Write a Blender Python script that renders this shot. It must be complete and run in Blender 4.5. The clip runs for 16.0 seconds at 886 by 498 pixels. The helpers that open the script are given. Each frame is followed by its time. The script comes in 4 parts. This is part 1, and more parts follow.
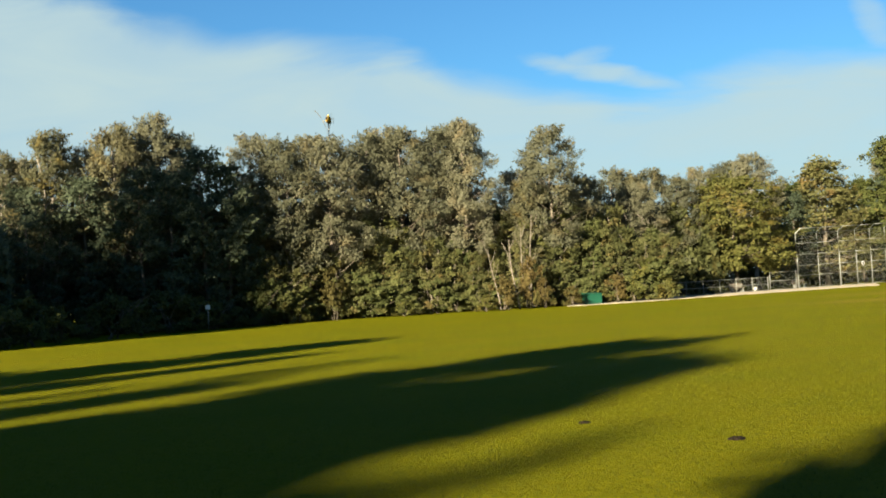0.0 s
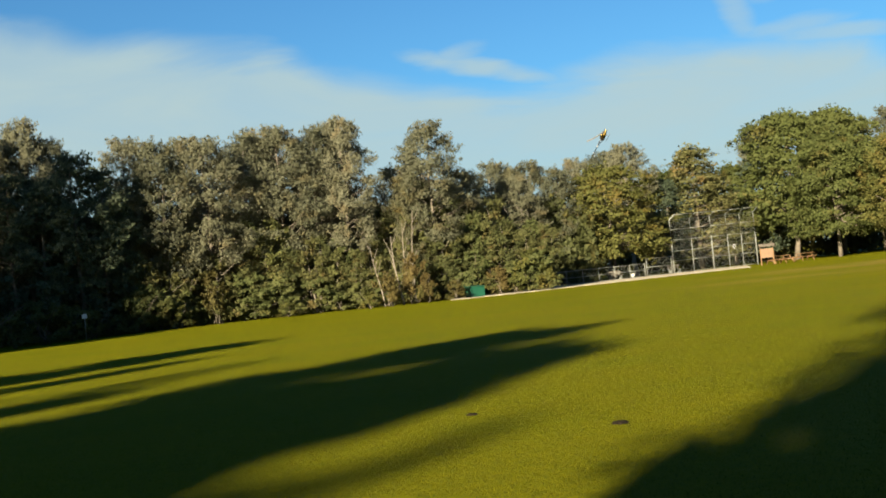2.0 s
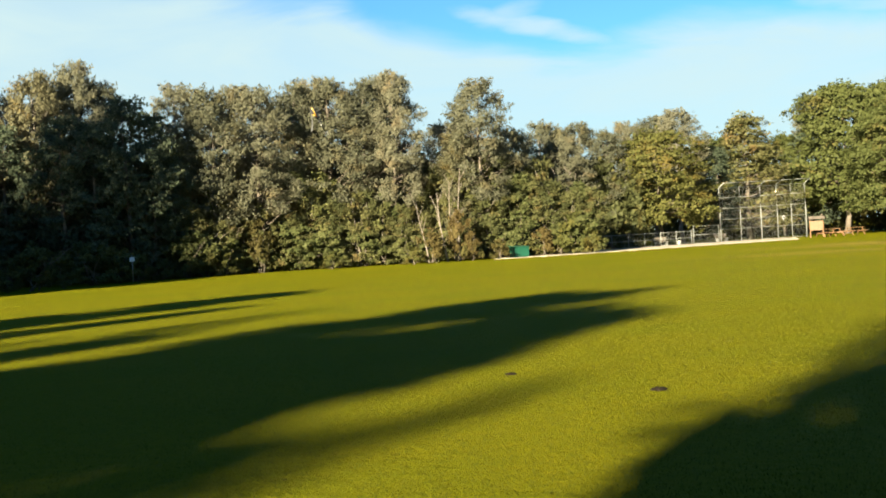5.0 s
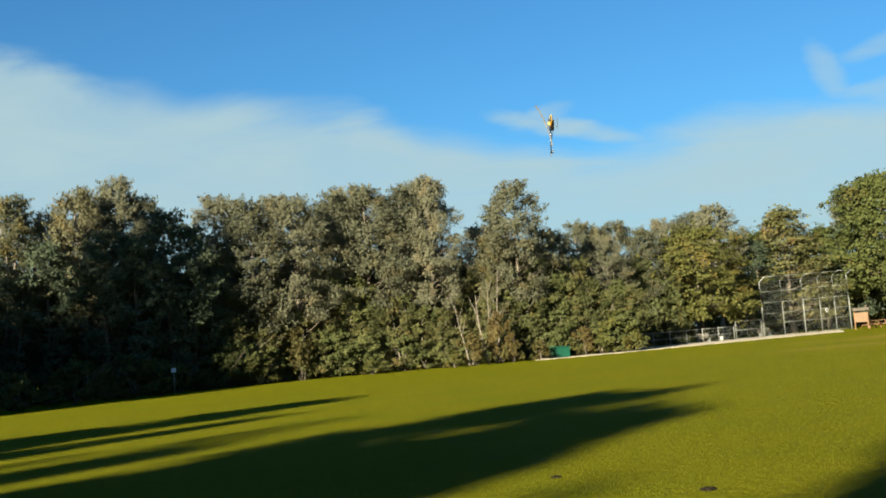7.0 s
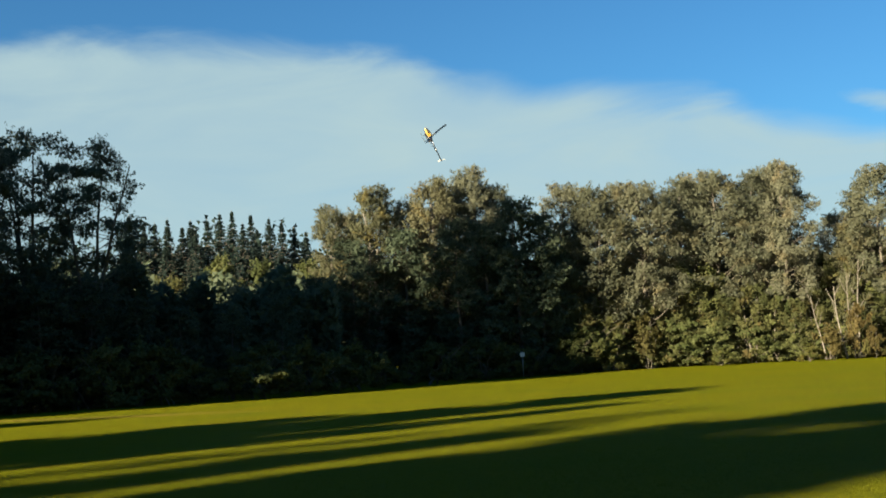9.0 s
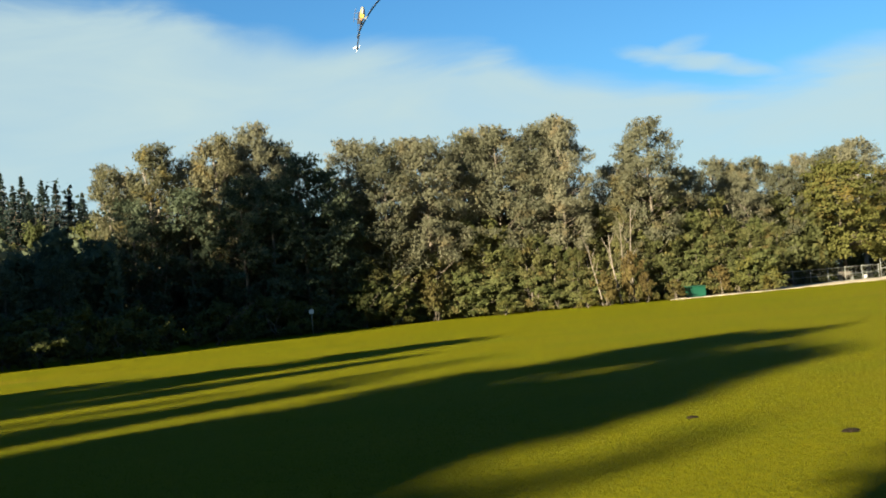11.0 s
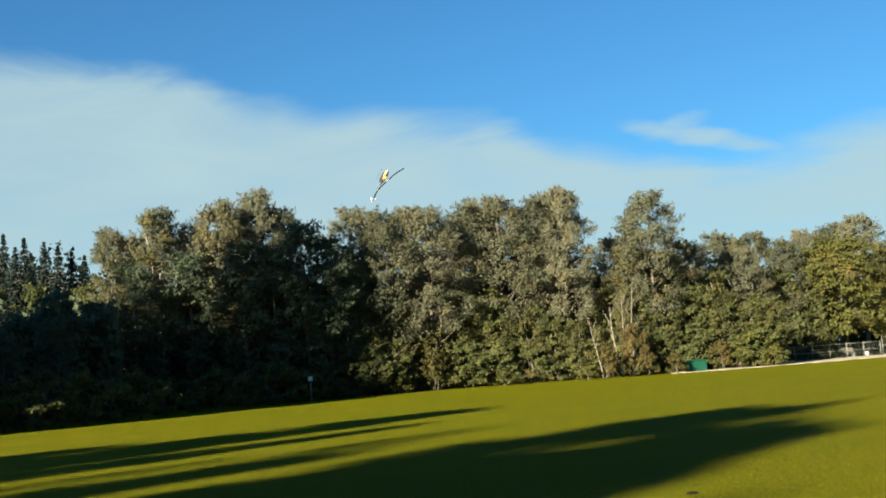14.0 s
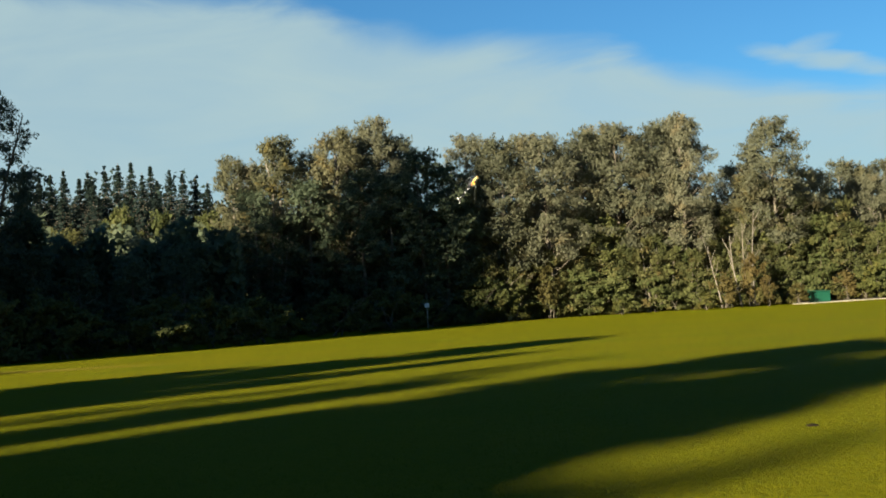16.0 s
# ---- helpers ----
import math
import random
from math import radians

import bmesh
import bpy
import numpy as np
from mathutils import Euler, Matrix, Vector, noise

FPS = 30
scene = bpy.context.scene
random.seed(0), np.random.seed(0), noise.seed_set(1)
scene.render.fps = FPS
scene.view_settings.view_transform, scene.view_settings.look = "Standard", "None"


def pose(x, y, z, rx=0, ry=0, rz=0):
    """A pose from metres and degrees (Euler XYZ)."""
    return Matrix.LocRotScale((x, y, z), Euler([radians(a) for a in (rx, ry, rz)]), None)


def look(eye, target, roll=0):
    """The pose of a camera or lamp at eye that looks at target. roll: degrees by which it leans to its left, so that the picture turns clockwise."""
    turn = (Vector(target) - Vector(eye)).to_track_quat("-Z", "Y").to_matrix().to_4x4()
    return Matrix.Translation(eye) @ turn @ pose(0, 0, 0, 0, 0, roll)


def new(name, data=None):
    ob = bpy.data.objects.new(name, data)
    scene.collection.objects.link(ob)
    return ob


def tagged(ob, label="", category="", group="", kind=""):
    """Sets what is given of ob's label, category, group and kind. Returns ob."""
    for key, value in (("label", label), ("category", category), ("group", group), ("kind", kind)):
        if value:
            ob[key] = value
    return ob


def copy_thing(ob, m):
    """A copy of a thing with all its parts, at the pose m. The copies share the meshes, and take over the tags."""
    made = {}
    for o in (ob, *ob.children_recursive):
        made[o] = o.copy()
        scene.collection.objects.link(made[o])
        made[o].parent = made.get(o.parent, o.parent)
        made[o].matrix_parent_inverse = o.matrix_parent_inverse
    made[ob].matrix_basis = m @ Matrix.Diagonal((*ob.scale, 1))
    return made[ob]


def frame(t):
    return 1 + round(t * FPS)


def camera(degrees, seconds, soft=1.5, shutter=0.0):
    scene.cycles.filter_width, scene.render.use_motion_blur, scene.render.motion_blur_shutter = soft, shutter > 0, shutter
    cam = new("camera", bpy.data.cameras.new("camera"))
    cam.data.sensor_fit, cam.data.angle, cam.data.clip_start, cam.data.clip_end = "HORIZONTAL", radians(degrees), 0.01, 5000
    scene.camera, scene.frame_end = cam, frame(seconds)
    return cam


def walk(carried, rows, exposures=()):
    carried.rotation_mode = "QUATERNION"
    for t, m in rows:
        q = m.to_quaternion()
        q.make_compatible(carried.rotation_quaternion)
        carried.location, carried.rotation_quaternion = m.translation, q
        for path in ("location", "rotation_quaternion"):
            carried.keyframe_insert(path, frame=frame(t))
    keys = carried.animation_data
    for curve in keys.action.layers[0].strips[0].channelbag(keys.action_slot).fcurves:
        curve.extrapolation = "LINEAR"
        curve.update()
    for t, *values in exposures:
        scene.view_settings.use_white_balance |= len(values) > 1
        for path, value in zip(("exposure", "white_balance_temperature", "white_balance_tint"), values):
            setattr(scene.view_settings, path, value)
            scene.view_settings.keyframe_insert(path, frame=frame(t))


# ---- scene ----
# ---- camera: a person's eye height, turning on the spot ----
cam = camera(42.0, 16.0, soft=1.8)
PATH = [
    (0.0, 92.136, 3.348, 1.472), (0.5, 92.394, 4.244, -4.442), (1.0, 91.323, 5.784, -9.374), (1.5, 91.17, 6.061, -10.952),
    (2.0, 91.513, 5.638, -4.324), (2.5, 90.49, 4.04, 11.289), (3.0, 90.23, 3.847, 20.181), (3.5, 91.984, 1.048, 22.495),
    (4.0, 92.773, 1.184, 19.012), (4.5, 90.241, 3.126, 7.82), (5.0, 89.591, 3.18, -2.104), (5.2, 89.247, 4.309, -3.839),
    (7.3, 95.36, 4.895, 1.961), (7.5, 95.481, 3.923, 6.08), (8.0, 95.076, 2.653, 10.146), (8.2, 95.256, 1.728, 12.952),
    (10.3, 93.369, 3.716, 18.195), (10.5, 91.295, 5.258, 14.231), (11.0, 92.456, 5.097, 6.472), (11.5, 91.641, 4.707, 4.347),
    (12.0, 91.75, 3.345, 6.876), (12.5, 93.451, 2.793, 7.467), (13.0, 93.93, 3.407, 6.088), (13.5, 94.369, 3.802, 6.153),
    (14.0, 95.878, 4.048, 6.461), (14.5, 96.036, 3.048, 10.155), (15.0, 93.746, 3.113, 11.783), (15.5, 92.769, 3.175, 11.646),
    (16.0, 92.683, 3.447, 12.195),
]
EYE = (0.0, 0.0, 1.7)
walk(cam, [(t, pose(*EYE, rx, ry, rz)) for t, rx, ry, rz in PATH],
     exposures=[(0.0, 2.56, 6500, 10), (1.0, 2.47, 6500, 10), (2.0, 2.38, 6450, 10), (2.5, 2.22, 6400, 9), (3.0, 2.66, 6500, 10), (3.5, 2.9, 6500, 10), (5.2, 2.9, 6500, 10), (7.3, 2.34, 6050, 7),
                (8.2, 2.32, 6100, 7), (10.3, 2.6, 6450, 10), (11.0, 2.6, 6450, 10), (12.5, 2.55, 6300, 9), (14.0, 2.45, 6100, 7), (15.0, 2.32, 6100, 7),
                (16.0, 2.32, 6250, 8)])

# ---- daylight: low sun behind the camera's left shoulder ----
SUN_ELEV, SUN_AZ = 18.0, 211.0          # azimuth clockwise from +y
world = bpy.data.worlds.new("daylight")
scene.world = world
world.use_nodes = True


def build_world():
    nt = world.node_tree
    nt.nodes.clear()
    N, L = nt.nodes.new, nt.links.new

    def math_node(op, a, b=None, c=None):
        n = N("ShaderNodeMath")
        n.operation = op
        for i, v in enumerate((a, b, c)):
            if v is None:
                continue
            if isinstance(v, (int, float)):
                n.inputs[i].default_value = v
            else:
                L(v, n.inputs[i])
        return n.outputs[0]

    sky = N("ShaderNodeTexSky")
    sky.sky_type = "NISHITA"
    sky.sun_disc = False
    sky.sun_elevation = radians(SUN_ELEV)
    sky.sun_rotation = radians(SUN_AZ)
    sky.ozone_density = 2.0
    sky.dust_density = 0.6
    co = N("ShaderNodeTexCoord")
    sep = N("ShaderNodeSeparateXYZ")
    L(co.outputs["Generated"], sep.inputs[0])
    x, y, z = sep.outputs
    az = math_node("MULTIPLY", math_node("ARCTAN2", x, y), 180 / math.pi)
    el = math_node("MULTIPLY", math_node("ARCSINE", z), 180 / math.pi)
    # wind-drawn clouds: noise stretched along the azimuth
    comb = N("ShaderNodeCombineXYZ")
    L(math_node("MULTIPLY", az, 0.09), comb.inputs[0])
    L(math_node("MULTIPLY", el, 0.32), comb.inputs[1])
    n1 = N("ShaderNodeTexNoise")
    n1.inputs["Scale"].default_value, n1.inputs["Detail"].default_value, n1.inputs["Roughness"].default_value = 1.0, 7, 0.55
    n1.inputs["Distortion"].default_value = 0.6
    L(comb.outputs[0], n1.inputs["Vector"])
    # upper rim of the cloud bank, in degrees above the horizon, falling towards the right
    ramp = N("ShaderNodeValToRGB")
    ramp.color_ramp.interpolation = "EASE"
    stops = CLOUD_RIM
    while len(ramp.color_ramp.elements) < len(stops):
        ramp.color_ramp.elements.new(0.5)
    for e, (a, h) in zip(ramp.color_ramp.elements, stops):
        e.position = (a + 60) / 120
        e.color = (h / 40, h / 40, h / 40, 1)
    L(math_node("DIVIDE", math_node("ADD", az, 60), 120), ramp.inputs[0])
    rim = math_node("MULTIPLY", ramp.outputs["Color"], 40)
    wob = math_node("MULTIPLY", math_node("SUBTRACT", n1.outputs["Fac"], 0.5), 3.2)
    over = math_node("SUBTRACT", math_node("ADD", rim, wob), el)
    bank = N("ShaderNodeMapRange")
    bank.interpolation_type = "SMOOTHSTEP"
    L(over, bank.inputs["Value"])
    bank.inputs["From Min"].default_value, bank.inputs["From Max"].default_value = -0.7, 1.3
    # thin wind-drawn streaks in the blue: centre, half length, half height, slope
    streak = 0.0
    fine = N("ShaderNodeTexNoise")
    fine.inputs["Scale"].default_value, fine.inputs["Detail"].default_value = 4.0, 5
    L(comb.outputs[0], fine.inputs["Vector"])
    for ca, ce, ra, re, slope, top in ((7.3, 10.2, 3.6, 0.50, -0.24, 0.75), (6.0, 10.9, 1.5, 0.55, 0.25, 0.6), (24.0, 9.7, 4.2, 0.45, -0.08, 0.6),
                                       (19.8, 11.3, 0.9, 1.2, -0.9, 0.5), (22.3, 10.2, 2.6, 0.5, 0.05, 0.5), (23.5, 12.4, 3.0, 0.5, 0.2, 0.5), (14.0, 8.9, 5.0, 0.5, 0.03, 0.4)):
        da = math_node("SUBTRACT", az, ca)
        de = math_node("SUBTRACT", math_node("SUBTRACT", el, ce), math_node("MULTIPLY", da, slope))
        q = math_node("ADD", math_node("POWER", math_node("DIVIDE", da, ra), 2.0), math_node("POWER", math_node("DIVIDE", de, re), 2.0))
        q = math_node("ADD", q, math_node("MULTIPLY", math_node("SUBTRACT", fine.outputs["Fac"], 0.5), 2.2))
        w = N("ShaderNodeMapRange")
        w.interpolation_type = "SMOOTHSTEP"
        L(q, w.inputs["Value"])
        w.inputs["From Min"].default_value, w.inputs["From Max"].default_value = 1.7, -0.3
        w.inputs["To Max"].default_value = top
        streak = math_node("MAXIMUM", streak, w.outputs[0])
    body = N("ShaderNodeMapRange")
    L(n1.outputs["Fac"], body.inputs["Value"])
    body.inputs["From Min"].default_value, body.inputs["From Max"].default_value = 0.3, 0.7
    body.inputs["To Min"].default_value, body.inputs["To Max"].default_value = 0.72, 0.97
    cover = math_node("MAXIMUM", math_node("MULTIPLY", bank.outputs[0], body.outputs[0]), streak)
    cover = math_node("MINIMUM", math_node("MAXIMUM", cover, 0.0), 1.0)
    mix = N("ShaderNodeMix")
    mix.data_type = "RGBA"
    L(cover, mix.inputs["Factor"])
    tint = N("ShaderNodeMix")
    tint.data_type, tint.blend_type = "RGBA", "MULTIPLY"
    tint.inputs["Factor"].default_value = 1.0
    L(sky.outputs[0], tint.inputs["A"])
    tint.inputs["B"].default_value = SKY_TINT
    L(tint.outputs["Result"], mix.inputs["A"])
    mix.inputs["B"].default_value = CLOUD_COLOUR
    bg = N("ShaderNodeBackground")
    bg.inputs["Strength"].default_value = SKY_STRENGTH
    L(mix.outputs["Result"], bg.inputs["Color"])
    out = N("ShaderNodeOutputWorld")
    L(bg.outputs[0], out.inputs[0])


SKY_STRENGTH = 0.05
SKY_TINT = (0.185, 0.38, 0.51, 1.0)
CLOUD_COLOUR = (1.85, 2.40, 2.42, 1.0)
CLOUD_RIM = [(-60, 14.5), (-30, 15.9), (-19, 15.3), (-14.5, 13.7), (-10, 12.6), (-4, 12.1), (0.7, 10.4), (4.5, 9.5), (8, 9.0), (16, 9.6),
             (24, 9.3), (30, 8.0), (34, 4.5), (60, 3.0)]
build_world()
sun_data = bpy.data.lights.new("sun", "SUN")
sun_data.energy, sun_data.angle, sun_data.color = 5.0, radians(1.0), (1.0, 0.87, 0.62)
sun = new("sun", sun_data)
_a, _e = radians(SUN_AZ), radians(SUN_ELEV)
SUN_DIR = Vector((math.sin(_a) * math.cos(_e), math.cos(_a) * math.cos(_e), math.sin(_e)))
sun.matrix_world = look(SUN_DIR * 200, (0, 0, 0))

# ---- materials ----


def mat(name, build):
    m = bpy.data.materials.new(name)
    m.use_nodes = True
    nt = m.node_tree
    bsdf = nt.nodes["Principled BSDF"]
    build(nt, bsdf)
    return m


def noise_node(nt, scale, detail=4, rough=0.55, coord="Object"):
    co = nt.nodes.new("ShaderNodeTexCoord")
    n = nt.nodes.new("ShaderNodeTexNoise")
    n.inputs["Scale"].default_value, n.inputs["Detail"].default_value, n.inputs["Roughness"].default_value = scale, detail, rough
    nt.links.new(co.outputs[coord], n.inputs["Vector"])
    return n.outputs["Fac"]


def ramp_node(nt, fac, stops):
    r = nt.nodes.new("ShaderNodeValToRGB")
    while len(r.color_ramp.elements) < len(stops):
        r.color_ramp.elements.new(0.5)
    for e, (p, c) in zip(r.color_ramp.elements, stops):
        e.position, e.color = p, (*c, 1)
    nt.links.new(fac, r.inputs[0])
    return r.outputs["Color"]


def mix_node(nt, fac, a, b, blend="MIX"):
    n = nt.nodes.new("ShaderNodeMix")
    n.data_type, n.blend_type = "RGBA", blend
    for key, v in (("Factor", fac), ("A", a), ("B", b)):
        if isinstance(v, tuple):
            n.inputs[key].default_value = (*v, 1) if len(v) == 3 else v
        elif isinstance(v, (int, float)):
            n.inputs[key].default_value = v
        else:
            nt.links.new(v, n.inputs[key])
    return n.outputs["Result"]


def bump(nt, bsdf, height, strength, distance):
    b = nt.nodes.new("ShaderNodeBump")
    b.inputs["Strength"].default_value, b.inputs["Distance"].default_value = strength, distance
    nt.links.new(height, b.inputs["Height"])
    nt.links.new(b.outputs[0], bsdf.inputs["Normal"])


def leaf_mat(name, dark, mid, light, accent=None, accent_share=0.0, gloss=0.7):
    """Foliage: a tone for each tree, a tone for each leaf clump, some light passing through."""
    def build(nt, bsdf):
        geo = nt.nodes.new("ShaderNodeNewGeometry")
        info = nt.nodes.new("ShaderNodeObjectInfo")
        stops = [(0.0, dark), (0.5, mid), (1.0, light)]
        col = ramp_node(nt, geo.outputs["Random Per Island"], stops)
        if accent:
            pick = nt.nodes.new("ShaderNodeMapRange")
            big = noise_node(nt, 0.55, 2)
            nt.links.new(big, pick.inputs["Value"])
            pick.inputs["From Min"].default_value = 0.62 - 0.22 * accent_share
            pick.inputs["From Max"].default_value = 0.75 - 0.22 * accent_share
            col = mix_node(nt, pick.outputs[0], col, accent)
        hsv = nt.nodes.new("ShaderNodeHueSaturation")
        mr = nt.nodes.new("ShaderNodeMapRange")
        nt.links.new(info.outputs["Random"], mr.inputs["Value"])
        mr.inputs["To Min"].default_value, mr.inputs["To Max"].default_value = 0.75, 1.25
        nt.links.new(mr.outputs[0], hsv.inputs["Value"])
        mh = nt.nodes.new("ShaderNodeMapRange")
        nt.links.new(info.outputs["Random"], mh.inputs["Value"])
        mh.inputs["To Min"].default_value, mh.inputs["To Max"].default_value = 0.515, 0.485
        nt.links.new(mh.outputs[0], hsv.inputs["Hue"])
        nt.links.new(col, hsv.inputs["Color"])
        nt.links.new(hsv.outputs[0], bsdf.inputs["Base Color"])
        bsdf.inputs["Roughness"].default_value = gloss
        bsdf.inputs["Specular IOR Level"].default_value = 0.12
        tr = nt.nodes.new("ShaderNodeBsdfTranslucent")
        nt.links.new(hsv.outputs[0], tr.inputs["Color"])
        ms = nt.nodes.new("ShaderNodeMixShader")
        ms.inputs[0].default_value = 0.45
        nt.links.new(bsdf.outputs[0], ms.inputs[1])
        nt.links.new(tr.outputs[0], ms.inputs[2])
        nt.links.new(ms.outputs[0], nt.nodes["Material Output"].inputs[0])
    return mat(name, build)


def plain_mat(name, a, b, scale, rough=0.6, metal=0.0, bump_size=0.0, detail=5):
    def build(nt, bsdf):
        n = noise_node(nt, scale, detail)
        nt.links.new(ramp_node(nt, n, [(0.3, a), (0.7, b)]), bsdf.inputs["Base Color"])
        bsdf.inputs["Roughness"].default_value, bsdf.inputs["Metallic"].default_value = rough, metal
        bsdf.inputs["Specular IOR Level"].default_value = 0.05 if rough > 0.85 else 0.4
        if bump_size:
            bump(nt, bsdf, n, 0.5, bump_size)
    return mat(name, build)


def grass_build(nt, bsdf):
    big = noise_node(nt, 0.06, 4)
    mid = noise_node(nt, 0.7, 5)
    fine = noise_node(nt, 22.0, 5, 0.7)
    col = ramp_node(nt, fine, [(0.25, (0.070, 0.072, 0.0032)), (0.5, (0.104, 0.098, 0.0032)), (0.8, (0.143, 0.130, 0.0032))])
    col = mix_node(nt, mix_fac(nt, mid, 0.45, 0.75, 0.35), col, (0.124, 0.104, 0.0032))
    col = mix_node(nt, mix_fac(nt, big, 0.5, 0.75, 0.5), col, (0.130, 0.104, 0.0032))
    # ground worn bare and dry before the bank
    for cx, cy, rx, ry, top in ((38, 74, 13, 7, 0.8), (24, 60, 9, 3.5, 0.4), (12, 6, 5, 4, 0.7), (-28, 41, 9, 1.2, 0.6)):
        geo = nt.nodes.new("ShaderNodeNewGeometry")
        mp = nt.nodes.new("ShaderNodeMapping")
        mp.vector_type = "TEXTURE"
        mp.inputs["Location"].default_value, mp.inputs["Scale"].default_value = (cx, cy, 0), (rx, ry, 10)
        nt.links.new(geo.outputs["Position"], mp.inputs["Vector"])
        ln = nt.nodes.new("ShaderNodeVectorMath")
        ln.operation = "LENGTH"
        nt.links.new(mp.outputs[0], ln.inputs[0])
        wob = nt.nodes.new("ShaderNodeMath")
        wob.operation = "MULTIPLY_ADD"
        nt.links.new(noise_node(nt, 0.35, 5, 0.65), wob.inputs[0])
        wob.inputs[1].default_value = 1.6
        nt.links.new(ln.outputs["Value"], wob.inputs[2])
        col = mix_node(nt, mix_fac(nt, wob.outputs[0], 2.1, 1.3, top), col, (0.18, 0.12, 0.028))
    nt.links.new(col, bsdf.inputs["Base Color"])
    bsdf.inputs["Roughness"].default_value = 0.75
    bsdf.inputs["Specular IOR Level"].default_value = 0.008
    tuft = noise_node(nt, 5.5, 6, 0.75)
    col = mix_node(nt, mix_fac(nt, tuft, 0.35, 0.72, 0.65), col, (0.064, 0.073, 0.0032))
    col = mix_node(nt, mix_fac(nt, noise_node(nt, 0.22, 5, 0.6), 0.45, 0.68, 0.6), col, (0.073, 0.084, 0.0032))
    nt.links.new(col, bsdf.inputs["Base Color"])
    bump(nt, bsdf, tuft, 1.0, 0.085)


def mix_fac(nt, v, lo, hi, top):
    m = nt.nodes.new("ShaderNodeMapRange")
    nt.links.new(v, m.inputs["Value"])
    m.inputs["From Min"].default_value, m.inputs["From Max"].default_value, m.inputs["To Max"].default_value = lo, hi, top
    return m.outputs[0]


GRASS = mat("mown_grass", grass_build)
GRAVEL = plain_mat("pale_gravel", (0.26, 0.22, 0.16), (0.36, 0.31, 0.24), 6.0, 0.9, 0, 0.02)
SOIL = plain_mat("dark_soil", (0.008, 0.006, 0.004), (0.018, 0.013, 0.008), 30.0, 0.95, 0, 0.03)
BARK = plain_mat("grey_bark", (0.06, 0.05, 0.038), (0.13, 0.11, 0.085), 5.0, 0.9, 0, 0.03)
MAPLEBARK = plain_mat("brown_bark", (0.065, 0.054, 0.040), (0.125, 0.105, 0.08), 6.0, 0.9, 0, 0.03)
BIRCH = plain_mat("pale_bark", (0.10, 0.082, 0.062), (0.19, 0.162, 0.13), 3.0, 0.85, 0, 0.02)
POPLAR = leaf_mat("poplar_leaves", (0.072, 0.073, 0.042), (0.099, 0.099, 0.060), (0.130, 0.129, 0.084), (0.124, 0.106, 0.056), 0.35)
ASPEN = leaf_mat("autumn_leaves", (0.076, 0.074, 0.037), (0.106, 0.100, 0.053), (0.134, 0.126, 0.076), (0.150, 0.112, 0.040), 0.2)
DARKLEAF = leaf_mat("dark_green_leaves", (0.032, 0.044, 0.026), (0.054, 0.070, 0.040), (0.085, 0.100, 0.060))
OPENLEAF = leaf_mat("cottonwood_leaves", (0.040, 0.054, 0.034), (0.070, 0.086, 0.055), (0.115, 0.125, 0.085))
MAPLE = leaf_mat("maple_leaves", (0.043, 0.053, 0.014), (0.059, 0.069, 0.019), (0.077, 0.087, 0.027), (0.088, 0.080, 0.022), 0.3)
GOLD = leaf_mat("yellowing_leaves", (0.054, 0.058, 0.015), (0.077, 0.079, 0.020), (0.100, 0.098, 0.028), (0.112, 0.088, 0.022), 0.35)
RUST = leaf_mat("rust_leaves", (0.056, 0.046, 0.015), (0.082, 0.064, 0.020), (0.106, 0.086, 0.031), (0.070, 0.067, 0.020), 0.5)
WOODLEAF = leaf_mat("woodland_leaves", (0.050, 0.054, 0.019), (0.074, 0.077, 0.027), (0.100, 0.101, 0.038), (0.112, 0.088, 0.030), 0.35)
SHRUB = leaf_mat("shrub_leaves", (0.055, 0.064, 0.019), (0.078, 0.086, 0.028), (0.104, 0.108, 0.040), (0.120, 0.100, 0.032), 0.25)
NEEDLE = leaf_mat("fir_needles", (0.010, 0.017, 0.014), (0.015, 0.025, 0.020), (0.024, 0.037, 0.029))
STEEL = plain_mat("galvanised_steel", (0.13, 0.135, 0.12), (0.19, 0.195, 0.175), 4.0, 0.55, 0.3)
GREENPAINT = plain_mat("green_paint", (0.003, 0.040, 0.022), (0.006, 0.058, 0.032), 2.0, 0.5)
WOOD = plain_mat("weathered_wood", (0.09, 0.045, 0.016), (0.15, 0.08, 0.030), 4.0, 0.7)
BOARD = plain_mat("tan_board", (0.085, 0.046, 0.021), (0.12, 0.068, 0.030), 3.0, 0.6)
WHITE = plain_mat("white_paint", (0.24, 0.24, 0.225), (0.32, 0.32, 0.30), 5.0, 0.5)
SIGNWHITE = plain_mat("sign_white", (0.42, 0.42, 0.41), (0.52, 0.52, 0.50), 5.0, 0.5)
BLACK = plain_mat("black_plastic", (0.012, 0.012, 0.013), (0.03, 0.03, 0.032), 8.0, 0.4)
ORANGE = plain_mat("orange_paint", (0.34, 0.10, 0.010), (0.42, 0.15, 0.016), 5.0, 0.3)
CARBON = plain_mat("carbon_tube", (0.012, 0.013, 0.015), (0.04, 0.04, 0.045), 30.0, 0.25)
BLADE = plain_mat("blade_white", (0.06, 0.065, 0.07), (0.11, 0.11, 0.11), 9.0, 0.3)
YELLOW = plain_mat("yellow_paint", (0.40, 0.27, 0.06), (0.48, 0.33, 0.08), 5.0, 0.3)
BLADEGRASS = leaf_mat("grass_blades", (0.030, 0.036, 0.0008), (0.050, 0.050, 0.0012), (0.075, 0.066, 0.002), gloss=0.8)

# ---- building helpers ----


